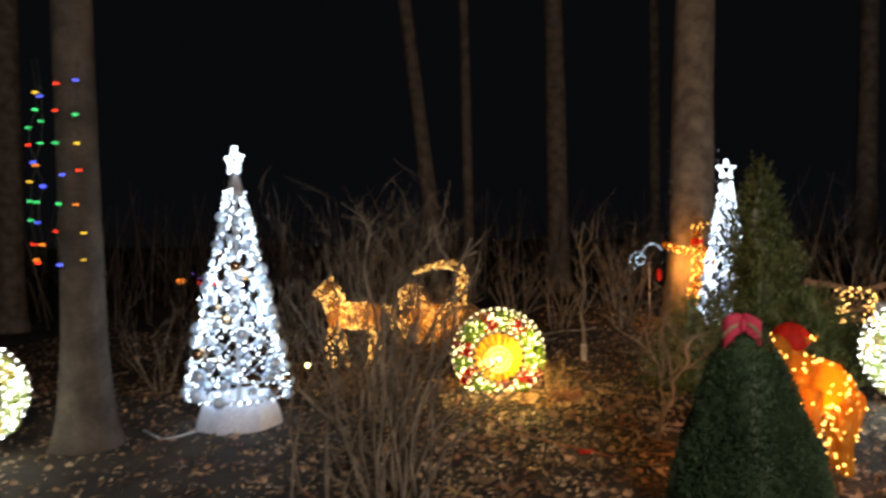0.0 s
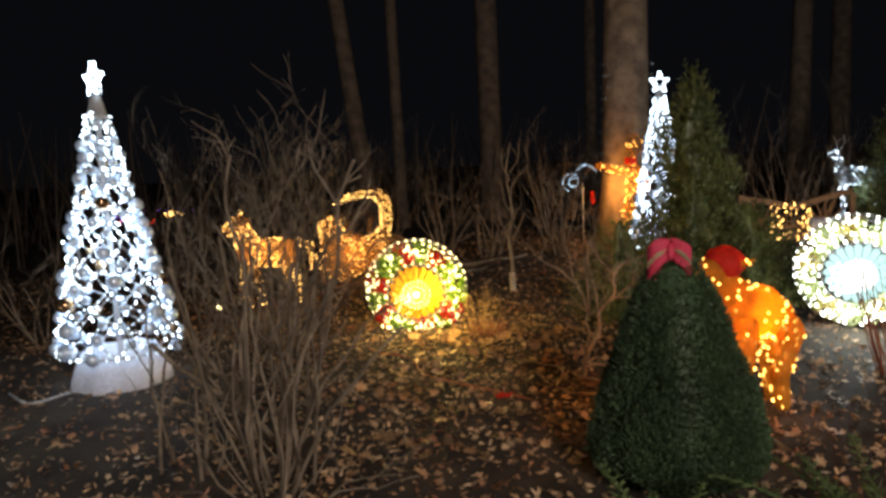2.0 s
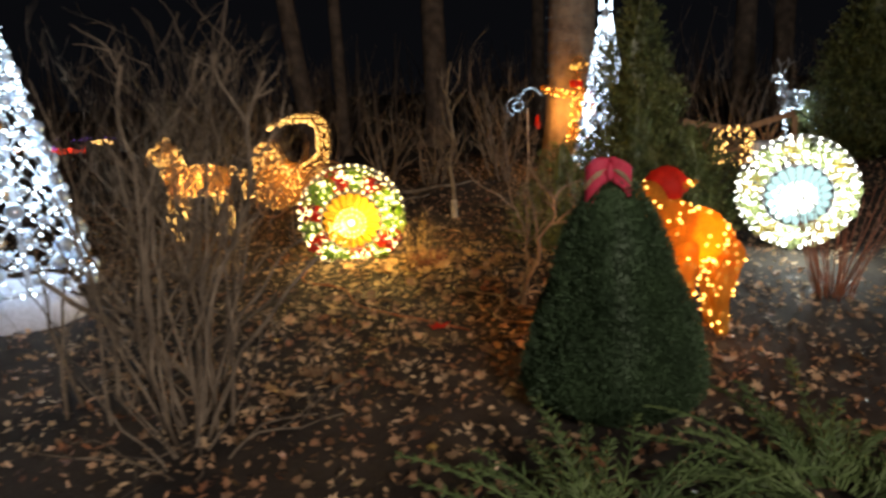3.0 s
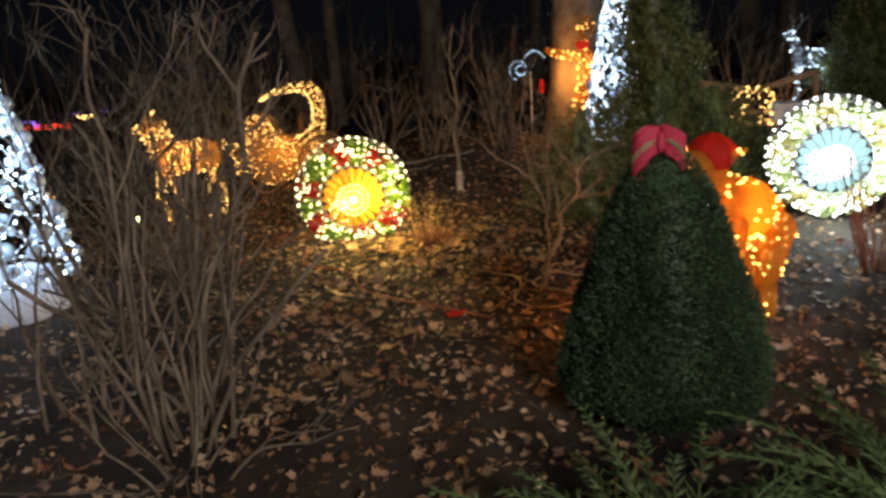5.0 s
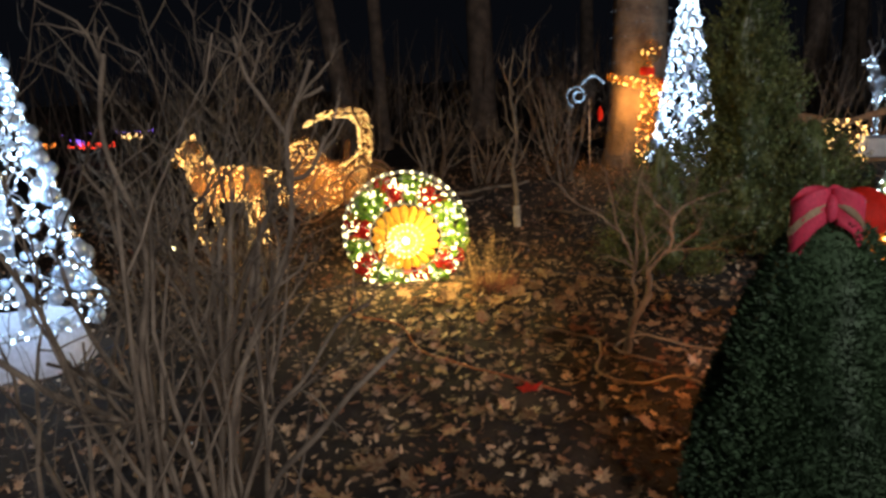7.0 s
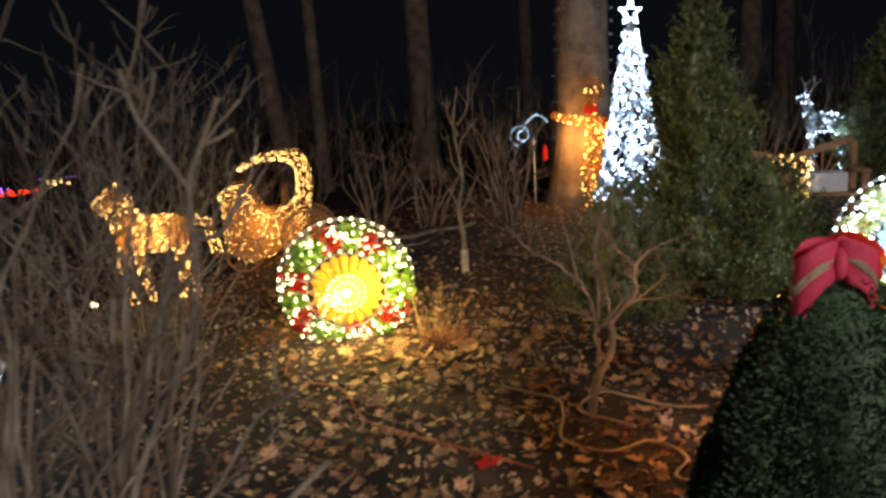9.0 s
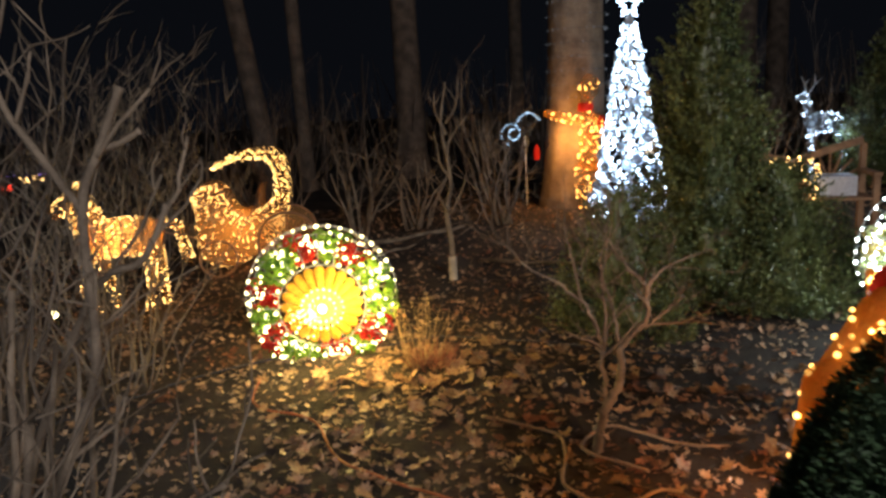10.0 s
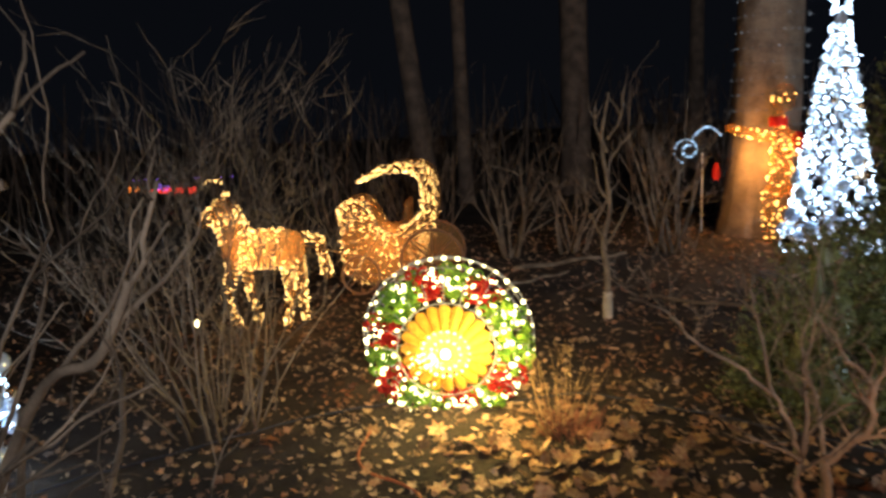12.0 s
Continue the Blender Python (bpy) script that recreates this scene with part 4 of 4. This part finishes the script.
def crooked_shrub():
    """A small bare shrub with one crooked stem and spreading, bent limbs."""
    root = thing("shrub", g(1.60, 5.92), "small bare shrub with a crooked forked stem", "shrub", "bare shrubs")
    rnd = random.Random(31)

    def limb(name, pts, r0, r1, twigs, level=2):
        path = smooth_path(pts, 5)
        n = len(path) - 1
        path = [tuple(Vector(p) + Vector((rnd.gauss(0, 0.004), rnd.gauss(0, 0.004), 0))) for p in path]
        tubes(name, [(path, [r0 + (r1 - r0) * i / n for i in range(n + 1)])], TWIG, root, 8)
        out = []
        for _ in range(twigs):
            i = rnd.randint(n // 3, n)
            d = Vector(path[i]) - Vector(path[i - 1])
            d = (d.normalized() + Vector((rnd.gauss(0, 0.7), rnd.gauss(0, 0.7), rnd.gauss(0.35, 0.4)))).normalized()
            branch(rnd, Vector(path[i]), d, rnd.uniform(0.14, 0.34), r1 * 0.8, level, out, 0.22, 0.05, (1, 3))
        if out:
            tagged(tubes("twig_mass", out, TWIG, root, 4), kind="stuff")

    limb("trunk", [(0, 0, -0.06), (0.015, 0, 0.06), (0.04, 0.01, 0.16), (0.10, 0.03, 0.26), (0.145, 0.05, 0.35), (0.14, 0.06, 0.47)], 0.026, 0.017, 0)
    limb("stem", [(0.05, 0.01, 0.16), (0.065, 0.04, 0.28), (0.06, 0.06, 0.40), (0.07, 0.08, 0.50)], 0.015, 0.010, 4)
    limb("limb", [(0.14, 0.06, 0.45), (0.19, 0.04, 0.52), (0.24, 0.0, 0.60), (0.235, -0.02, 0.72), (0.19, -0.04, 0.80), (0.13, -0.06, 0.84)], 0.014, 0.007, 9)
    limb("limb", [(0.19, 0.04, 0.52), (0.28, 0.0, 0.59), (0.36, -0.02, 0.66), (0.41, -0.02, 0.69)], 0.010, 0.005, 5)
    limb("limb", [(0.26, 0.01, 0.57), (0.36, -0.04, 0.58), (0.46, -0.06, 0.58), (0.54, -0.06, 0.56)], 0.007, 0.003, 4, 1)
    limb("limb", [(0.235, -0.01, 0.74), (0.33, 0.0, 0.82), (0.44, 0.02, 0.85), (0.56, 0.02, 0.88)], 0.008, 0.003, 6)
    limb("limb", [(0.07, 0.07, 0.46), (0.03, 0.06, 0.58), (-0.03, 0.08, 0.72), (-0.06, 0.10, 0.90), (-0.09, 0.12, 1.04)], 0.010, 0.004, 8)
    limb("limb", [(0.07, 0.07, 0.48), (0.06, 0.02, 0.62), (0.04, 0.0, 0.80), (0.06, -0.02, 0.98)], 0.009, 0.004, 8)
    limb("limb", [(-0.02, 0.08, 0.68), (-0.14, 0.10, 0.78), (-0.26, 0.12, 0.86), (-0.34, 0.14, 0.95), (-0.46, 0.16, 1.00)], 0.008, 0.003, 8)
    limb("limb", [(0.14, 0.06, 0.47), (0.14, 0.12, 0.62), (0.10, 0.16, 0.80), (0.14, 0.18, 0.98)], 0.010, 0.004, 8)


crooked_shrub()


def pruned_shrub():
    """A shrub cut back hard: a few thick bent limbs ending in blunt knobs, close to the path."""
    cx, cy = -0.32, 4.50
    root = thing("shrub", g(cx, cy), "pale pruned shrub of thick bent limbs with knobbly ends", "shrub", "bare shrubs")
    rnd = random.Random(57)

    def limb(pts, r0, r1, twigs):
        path = smooth_path([(a - cx, b - cy, c - g(cx, cy)[2]) for a, b, c in pts], 5)
        n = len(path) - 1
        rad = [0.8 * r0 + 0.8 * (r1 - r0) * i / n + 0.0018 * abs(noise.noise((i * 0.9, r0 * 900, 2))) for i in range(n + 1)]
        rad[n] = r1 * 1.25
        tubes("limb", [(path, rad)], TWIG, root, 8)
        out = []
        for _ in range(twigs):
            i = rnd.randint(n // 3, n)
            d = (Vector(path[i]) - Vector(path[i - 1])).normalized() + Vector((rnd.gauss(0, 0.7), rnd.gauss(0, 0.5), rnd.gauss(0.4, 0.4)))
            branch(rnd, Vector(path[i]), d.normalized(), rnd.uniform(0.12, 0.32), r1 * 0.7, 1, out, 0.2, 0.05, (1, 3), 0.6)
        if out:
            tagged(tubes("twig_mass", out, TWIG, root, 5), kind="stuff")

    limb([(-0.30, 4.48, -0.15), (-0.20, 4.47, 0.45), (-0.05, 4.50, 0.79), (0.03, 4.50, 0.99), (0.045, 4.50, 1.28), (0.09, 4.50, 1.39), (0.14, 4.50, 1.50)], 0.015, 0.008, 4)
    limb([(0.09, 4.50, 1.39), (0.13, 4.49, 1.40), (0.17, 4.48, 1.42)], 0.008, 0.006, 0)
    limb([(0.045, 4.50, 1.28), (-0.02, 4.50, 1.40), (-0.06, 4.51, 1.47), (-0.08, 4.50, 1.58)], 0.010, 0.006, 3)
    limb([(-0.36, 4.62, -0.15), (-0.26, 4.75, 0.55), (-0.06, 4.80, 1.04), (0.06, 4.79, 1.12), (0.10, 4.78, 1.17), (0.14, 4.78, 1.25)], 0.013, 0.008, 3)
    limb([(-0.30, 4.50, -0.15), (-0.10, 4.44, 0.35), (0.04, 4.42, 0.52), (0.16, 4.40, 0.70), (0.26, 4.38, 0.76)], 0.012, 0.005, 5)
    limb([(-0.38, 4.48, -0.15), (-0.48, 4.46, 0.50), (-0.42, 4.48, 0.95), (-0.50, 4.50, 1.30), (-0.46, 4.50, 1.55)], 0.015, 0.008, 5)


pruned_shrub()


def sapling():
    x, y = 1.62, 9.35
    root = thing("sapling", g(x, y), "thin bare sapling with a pale guard round its foot", "tree")
    rnd = random.Random(41)
    stem = smooth_path([(0, 0, -0.05), (0.0, 0, 0.35), (-0.03, 0, 0.62), (0.02, 0, 0.85), (0.0, 0, 1.1), (-0.04, 0, 1.4), (0.02, 0, 1.75)], 4)
    tubes("trunk", [(stem, [0.030 - 0.022 * i / (len(stem) - 1) for i in range(len(stem))])], TWIG, root, 8)
    for z, dx in ((0.6, 0.8), (0.62, -0.7), (0.95, -0.6), (1.1, 0.6), (1.3, -0.5), (1.4, 0.6)):
        out = []
        branch(rnd, Vector((0, 0, z)), Vector((dx, rnd.gauss(0, 0.3), 0.75)).normalized(), 0.42, 0.013, 1, out, 0.2, 0.08)
        tubes("limb", out[:1], TWIG, root, 6)
        tagged(tubes("twig_mass", out[1:], TWIG, root, 4), kind="stuff")
    v, f = lathe([(0.034, -0.03), (0.040, 0.0), (0.037, 0.21), (0.030, 0.215)], 18)
    piece("guard", v, f, GUARD, root, "pale plastic trunk guard", True)


sapling()

# ---- evergreens ----


def foliage(name, root, rnd, count, size, surface, mat, droop=0.2, wide=0.2):
    """Small pointed sprays set over a crown; surface(rnd) gives a place and the way outwards."""
    v, f = [], []
    for _ in range(count):
        p, d = surface(rnd)
        d = (d + Vector((rnd.gauss(0, 0.45), rnd.gauss(0, 0.45), rnd.gauss(0.25 - droop, 0.45)))).normalized()
        s = d.cross(Vector((rnd.gauss(0, 1), rnd.gauss(0, 1), rnd.gauss(0, 1)))).normalized()
        n = d.cross(s) * size * 0.12
        L = size * rnd.uniform(0.6, 1.4)
        w = L * wide
        a = len(v)
        v += [tuple(p), tuple(p + d * L * 0.45 + s * w + n), tuple(p + d * L), tuple(p + d * L * 0.45 - s * w + n), tuple(p + d * L * 0.4 - n)]
        f += [(a, a + 1, a + 4), (a + 1, a + 2, a + 4), (a + 2, a + 3, a + 4), (a + 3, a, a + 4)]
    return tagged(piece(name, v, f, mat, root), kind="stuff")


def shoots(name, root, rnd, count, size, surface, mat):
    """Leafy shoots: each a short stem that rises outwards with pointed leaves set along it."""
    v, f = [], []
    for _ in range(count):
        p, d = surface(rnd)
        d = (d + Vector((rnd.gauss(0, 0.35), rnd.gauss(0, 0.35), rnd.gauss(0.55, 0.35)))).normalized()
        length = size * rnd.uniform(2.0, 4.5)
        n = rnd.randint(8, 12)
        for i in range(n):
            q = p + d * length * (i / (n - 1) - 0.25)
            out = (d * 0.7 + Vector((rnd.gauss(0, 0.6), rnd.gauss(0, 0.6), rnd.gauss(0, 0.6)))).normalized()
            side = out.cross(Vector((rnd.gauss(0, 1), rnd.gauss(0, 1), rnd.gauss(0, 1)))).normalized()
            L = size * rnd.uniform(0.7, 1.3) * (1 - 0.35 * i / n)
            a = len(v)
            fold = out.cross(side) * L * 0.10
            v += [tuple(q), tuple(q + out * L * 0.5 + side * L * 0.24 + fold), tuple(q + out * L), tuple(q + out * L * 0.5 - side * L * 0.24 + fold)]
            f += [(a, a + 1, a + 2), (a, a + 2, a + 3)]
    return tagged(piece(name, v, f, mat, root), kind="stuff")


def evergreen(place, height, r, seed, count, size, mat, label, power=0.8, lump=0.25, bare=0.1, core=0.72, leafy=False):
    root = thing("evergreen", place, label, "shrub", "evergreens")
    rnd = random.Random(seed)

    def radius(s, w):
        base = r * (1 - s) ** power * min(1.0, 0.55 + s * 4)
        return base * (1 + lump * noise.noise((math.cos(w) * 1.7 + seed, math.sin(w) * 1.7, s * height * 2.6)) + lump * 0.6 * noise.noise((math.cos(w) * 4, math.sin(w) * 4 + seed, s * height * 6)))

    def surface(rnd):
        s = min(1 - math.sqrt(rnd.random()), 0.995)
        w = rnd.uniform(0, 6.283)
        q = radius(s, w) * rnd.uniform(0.70 if leafy else 0.82, 1.0 + lump * 0.25)
        out = Vector((math.cos(w), math.sin(w), 0.45))
        return Vector((q * math.cos(w), q * math.sin(w), bare + (height - bare) * s)), out
    v, f = [], []
    for i in range(25):
        s = i / 24
        for k in range(28):
            w = 2 * math.pi * k / 28
            q = max(radius(min(s, 0.99), w) * core, 0.004)
            v.append((q * math.cos(w), q * math.sin(w), bare + (height - bare) * s * 0.97))
    for i in range(24):
        for k in range(28):
            m = (k + 1) % 28
            f.append((i * 28 + k, i * 28 + m, i * 28 + 28 + m, i * 28 + 28 + k))
    f += [tuple(range(28))[::-1], tuple(672 + k for k in range(28))]
    piece("inner_crown", v, f, mat, root, "", True)
    if leafy:
        shoots("leaves", root, rnd, count, size, surface, mat)
    else:
        foliage("leaves", root, rnd, count, size, surface, mat, 0.2, 0.11)
    tubes("trunk", [([(0, 0, -0.05), (0, 0, bare + 0.2)], 0.03)], BARK, root, 8)
    return root


evergreen(g(1.64, 4.22), 1.12, 0.45, 51, 60000, 0.022, NEEDLE, "dense dark green dwarf spruce, cone shaped", 0.55, 0.10, 0.02, 0.88)
evergreen(g(3.13, 7.65), 2.36, 0.56, 52, 3000, 0.040, HOLLY, "tall narrow evergreen with olive-green leaves", 0.85, 0.6, 0.1, 0.55, True)
evergreen(g(3.58, 7.50), 1.10, 0.52, 53, 1700, 0.036, HOLLY, "low spreading evergreen with dark leaves", 0.5, 0.4, 0.06, 0.55, True)
evergreen(g(2.30, 7.25), 1.0, 0.42, 54, 1100, 0.034, HOLLY, "small loose evergreen with olive-green leaves", 0.6, 0.6, 0.08, 0.4, True)
evergreen(g(8.35, 11.4), 2.7, 1.05, 55, 2600, 0.07, HOLLY, "broad dark evergreen in the shade", 0.6, 0.35, 0.1, 0.6, True)


def juniper():
    root = thing("juniper", g(1.22, 3.08), "low spreading juniper with feathery green sprays", "shrub", "evergreens")
    rnd = random.Random(61)
    for _ in range(60):
        w = rnd.uniform(0, 6.283)
        length = rnd.uniform(0.38, 0.72)
        p = Vector((math.cos(w) * 0.08, math.sin(w) * 0.08, 0.03))
        d = Vector((math.cos(w), math.sin(w), rnd.uniform(0.35, 0.95))).normalized()
        path = [p]
        v, f = [], []
        for i in range(12):
            d = (d + Vector((rnd.gauss(0, 0.05), rnd.gauss(0, 0.05), -0.065))).normalized()
            p = p + d * (length / 12)
            path.append(p)
            side = d.cross(Vector((0, 0, 1))).normalized()
            for s in (-1, 1):
                for extra in range(2):
                    e = (side * s + d * 1.1 + Vector((rnd.gauss(0, 0.25), rnd.gauss(0, 0.25), rnd.gauss(0.1, 0.3)))).normalized()
                    L = 0.085 * (1 - 0.05 * i) * rnd.uniform(0.6, 1.2)
                    q = e.cross(Vector((0, 0, 1))).normalized() * 0.006
                    a = len(v)
                    v += [tuple(p), tuple(p + e * L * 0.5 + q), tuple(p + e * L), tuple(p + e * L * 0.5 - q), tuple(p + e * L * 0.5 + Vector((0, 0, 0.005)))]
                    f += [(a, a + 1, a + 4), (a + 1, a + 2, a + 4), (a + 2, a + 3, a + 4), (a + 3, a, a + 4)]
        tube(path, [0.004] * len(path), 4, False, v, f)
        piece("spray", v, f, JUNIPER, root)
    return root


copy_thing(juniper(), pose(2.1, 3.25, ground_z(2.1, 3.25), 0, 0, 70))

# ---- cords and small things on the ground ----


def cord(points, r, mat, label):
    pts = smooth_path([(x, y, 0) for x, y in points], 8)
    ob = tubes("extension_cord", [([(x, y, ground_z(x, y) + r + 0.006 + 0.012 * abs(noise.noise((x * 5, y * 5, 1)))) for x, y, _ in pts], r)], mat, None, 6)
    return tagged(ob, label, "cable")


cord([(0.05, 7.3), (0.02, 7.0), (0.12, 6.8), (0.35, 6.62), (0.45, 6.2), (0.62, 5.95), (0.95, 5.6), (1.15, 5.4)], 0.006, ORANGE_CORD, "orange extension cord lying on leaves")
cord([(1.19, 6.4), (1.46, 6.13), (1.46, 5.93), (1.36, 5.65), (1.5, 5.45), (1.72, 5.5), (1.8, 5.3), (1.68, 5.15), (1.9, 5.0)], 0.008, CORD, "tan cord coiled on leaves round a shrub")
cord([(1.73, 5.66), (1.55, 5.95), (1.75, 6.1), (1.95, 5.85), (2.15, 5.75)], 0.008, CORD, "tan cord looped at the foot of a shrub")
cord([(0.75, 7.55), (1.2, 7.7), (1.7, 7.45), (2.2, 7.1), (2.6, 6.8)], 0.005, DARK_CORD, "dark blue cord across the leaves")
cord([(-1.9, 6.2), (-1.3, 6.9), (-0.4, 7.5), (0.3, 7.7)], 0.005, DARK_CORD, "dark blue cord running between lights")
cord([(-2.7, 6.4), (-2.4, 6.1), (-2.2, 6.3)], 0.009, WIRE, "pale cord at the foot of a light tree")


def fallen_pole(a, b, r, label):
    path = [Vector(a).lerp(Vector(b), i / 8) + Vector((0, 0, 0.012 * math.sin(i * 1.7))) for i in range(9)]
    ob = tubes("fallen_branch", [(path, [r * (1 - 0.05 * i) for i in range(9)])], TWIG, None, 7)
    return tagged(ob, label, "branch")


fallen_pole((0.95, 11.2, ground_z(0.95, 11.2) + 0.03), (2.15, 11.35, ground_z(2.15, 11.35) + 0.04), 0.03, "pale fallen branch lying across the soil")
fallen_pole((0.85, 10.5, ground_z(0.85, 10.5) + 0.02), (1.5, 10.9, ground_z(1.5, 10.9) + 0.03), 0.02, "pale fallen branch lying on the soil")
fallen_pole((2.0, 9.9, ground_z(2.0, 9.9) + 0.02), (3.1, 9.2, ground_z(3.1, 9.2) + 0.03), 0.018, "thin fallen branch lying on the soil")

# ---- fallen leaves ----


def leaf_shape(rnd, kind):
    """An oak or maple leaf, curled, about one unit long."""
    lobes = 5 if kind == 0 else 7
    v = [(0, 0, 0)]
    n = lobes * 2
    for i in range(n):
        w = 2 * math.pi * i / n
        q = (0.52 if i % 2 == 0 else 0.30) * rnd.uniform(0.8, 1.15)
        x, y = q * math.cos(w), q * math.sin(w) * (0.62 if kind == 0 else 0.95)
        v.append((x, y, 0.35 * x * x * rnd.uniform(-0.2, 1.2) + 0.5 * y * y * rnd.uniform(0.2, 1.4)))
    return v, [(0, 1 + i, 1 + (i + 1) % n) for i in range(n)]


def leaf_spot(rnd):
    while True:
        x, y = rnd.uniform(-8, 10), rnd.uniform(-6, 15)
        near = math.exp(-((x - 1.2) / 2.0) ** 2 - ((y - 6.0) / 2.6) ** 2)
        if rnd.random() < 0.30 + near:
            return x, y


def leaves():
    rnd = random.Random(71)
    shapes = [leaf_shape(rnd, k % 2) for k in range(10)]
    v, f = [], []
    for _ in range(30000):
        x, y = leaf_spot(rnd)
        s = rnd.uniform(0.025, 0.075)
        m = pose(x, y, ground_z(x, y) + 0.004 + s * rnd.uniform(0.02, 0.2), rnd.gauss(0, 22), rnd.gauss(0, 22), rnd.uniform(0, 360)) @ Matrix.Scale(s, 4)
        sv, sf = rnd.choice(shapes)
        a = len(v)
        v += [tuple(m @ Vector(q)) for q in sv]
        f += [tuple(a + i for i in t) for t in sf]
    tagged(piece("fallen_leaves", v, f, LEAF, None, "scattered brown and tan fallen leaves on soil"), category="leaves", kind="stuff")
    # broken bits of mulch
    v, f = [], []
    for _ in range(19000):
        x, y = leaf_spot(rnd)
        s = rnd.uniform(0.010, 0.03)
        m = pose(x, y, ground_z(x, y) + 0.004, rnd.gauss(0, 30), rnd.gauss(0, 30), rnd.uniform(0, 360)) @ Matrix.Scale(s, 4)
        a = len(v)
        v += [tuple(m @ Vector(q)) for q in ((-1, -0.35, 0), (1, -0.25, 0.1), (0.9, 0.3, 0), (-0.9, 0.35, 0.15), (0, 0, 0.45))]
        f += [(a, a + 1, a + 4), (a + 1, a + 2, a + 4), (a + 2, a + 3, a + 4), (a + 3, a, a + 4)]
    tagged(piece("mulch", v, f, LEAF, None, "broken bark mulch and leaf bits on soil"), category="mulch", kind="stuff")
    # the large leaves by the path and the ornament
    meshes = [mesh_of("leaf", *shape, LEAF_PIECE) for shape in shapes]
    for _ in range(290):
        if rnd.random() < 0.35:
            x, y = rnd.gauss(1.0, 0.35), rnd.gauss(6.95, 0.28)
        else:
            x, y = rnd.uniform(0.0, 2.6), rnd.uniform(4.4, 7.6)
        s = rnd.uniform(0.07, 0.13)
        ob = new("leaf", rnd.choice(meshes))
        ob.parent = ground
        ob.matrix_basis = pose(x, y, ground_z(x, y) + 0.008 + s * rnd.uniform(0.05, 0.22), rnd.gauss(0, 20), rnd.gauss(0, 20), rnd.uniform(0, 360)) @ Matrix.Scale(s, 4)


leaves()
ob = piece("red_scrap", *leaf_shape(random.Random(2), 0), HAT, None, "crumpled scrap of red cloth on the leaves")
tagged(ob, category="cloth").matrix_basis = pose(0.96, 5.47, ground_z(0.96, 5.47) + 0.03, 8, 5, 30) @ Matrix.Scale(0.16, 4)


def far_woods():
    """Brush of the dark wood, too far off to tell apart."""
    rnd = random.Random(91)
    paths = []
    for _ in range(2600):
        w, q = rnd.uniform(0.1, 3.04), rnd.uniform(16, 45)
        x, y, z = 0.8 + q * math.cos(w), 2 + q * math.sin(w), -0.4
        h = rnd.uniform(1.0, 3.2)
        dx, dy = rnd.gauss(0, 0.5), rnd.gauss(0, 0.5)
        paths.append(([(x, y, z), (x + dx * 0.4, y + dy * 0.4, z + h * 0.5), (x + dx, y + dy, z + h)], [0.03, 0.022, 0.006]))
    tagged(tubes("far_woods", paths, BARK, None, 4), "dark bare woodland behind the garden", "woods", kind="stuff")


far_woods()
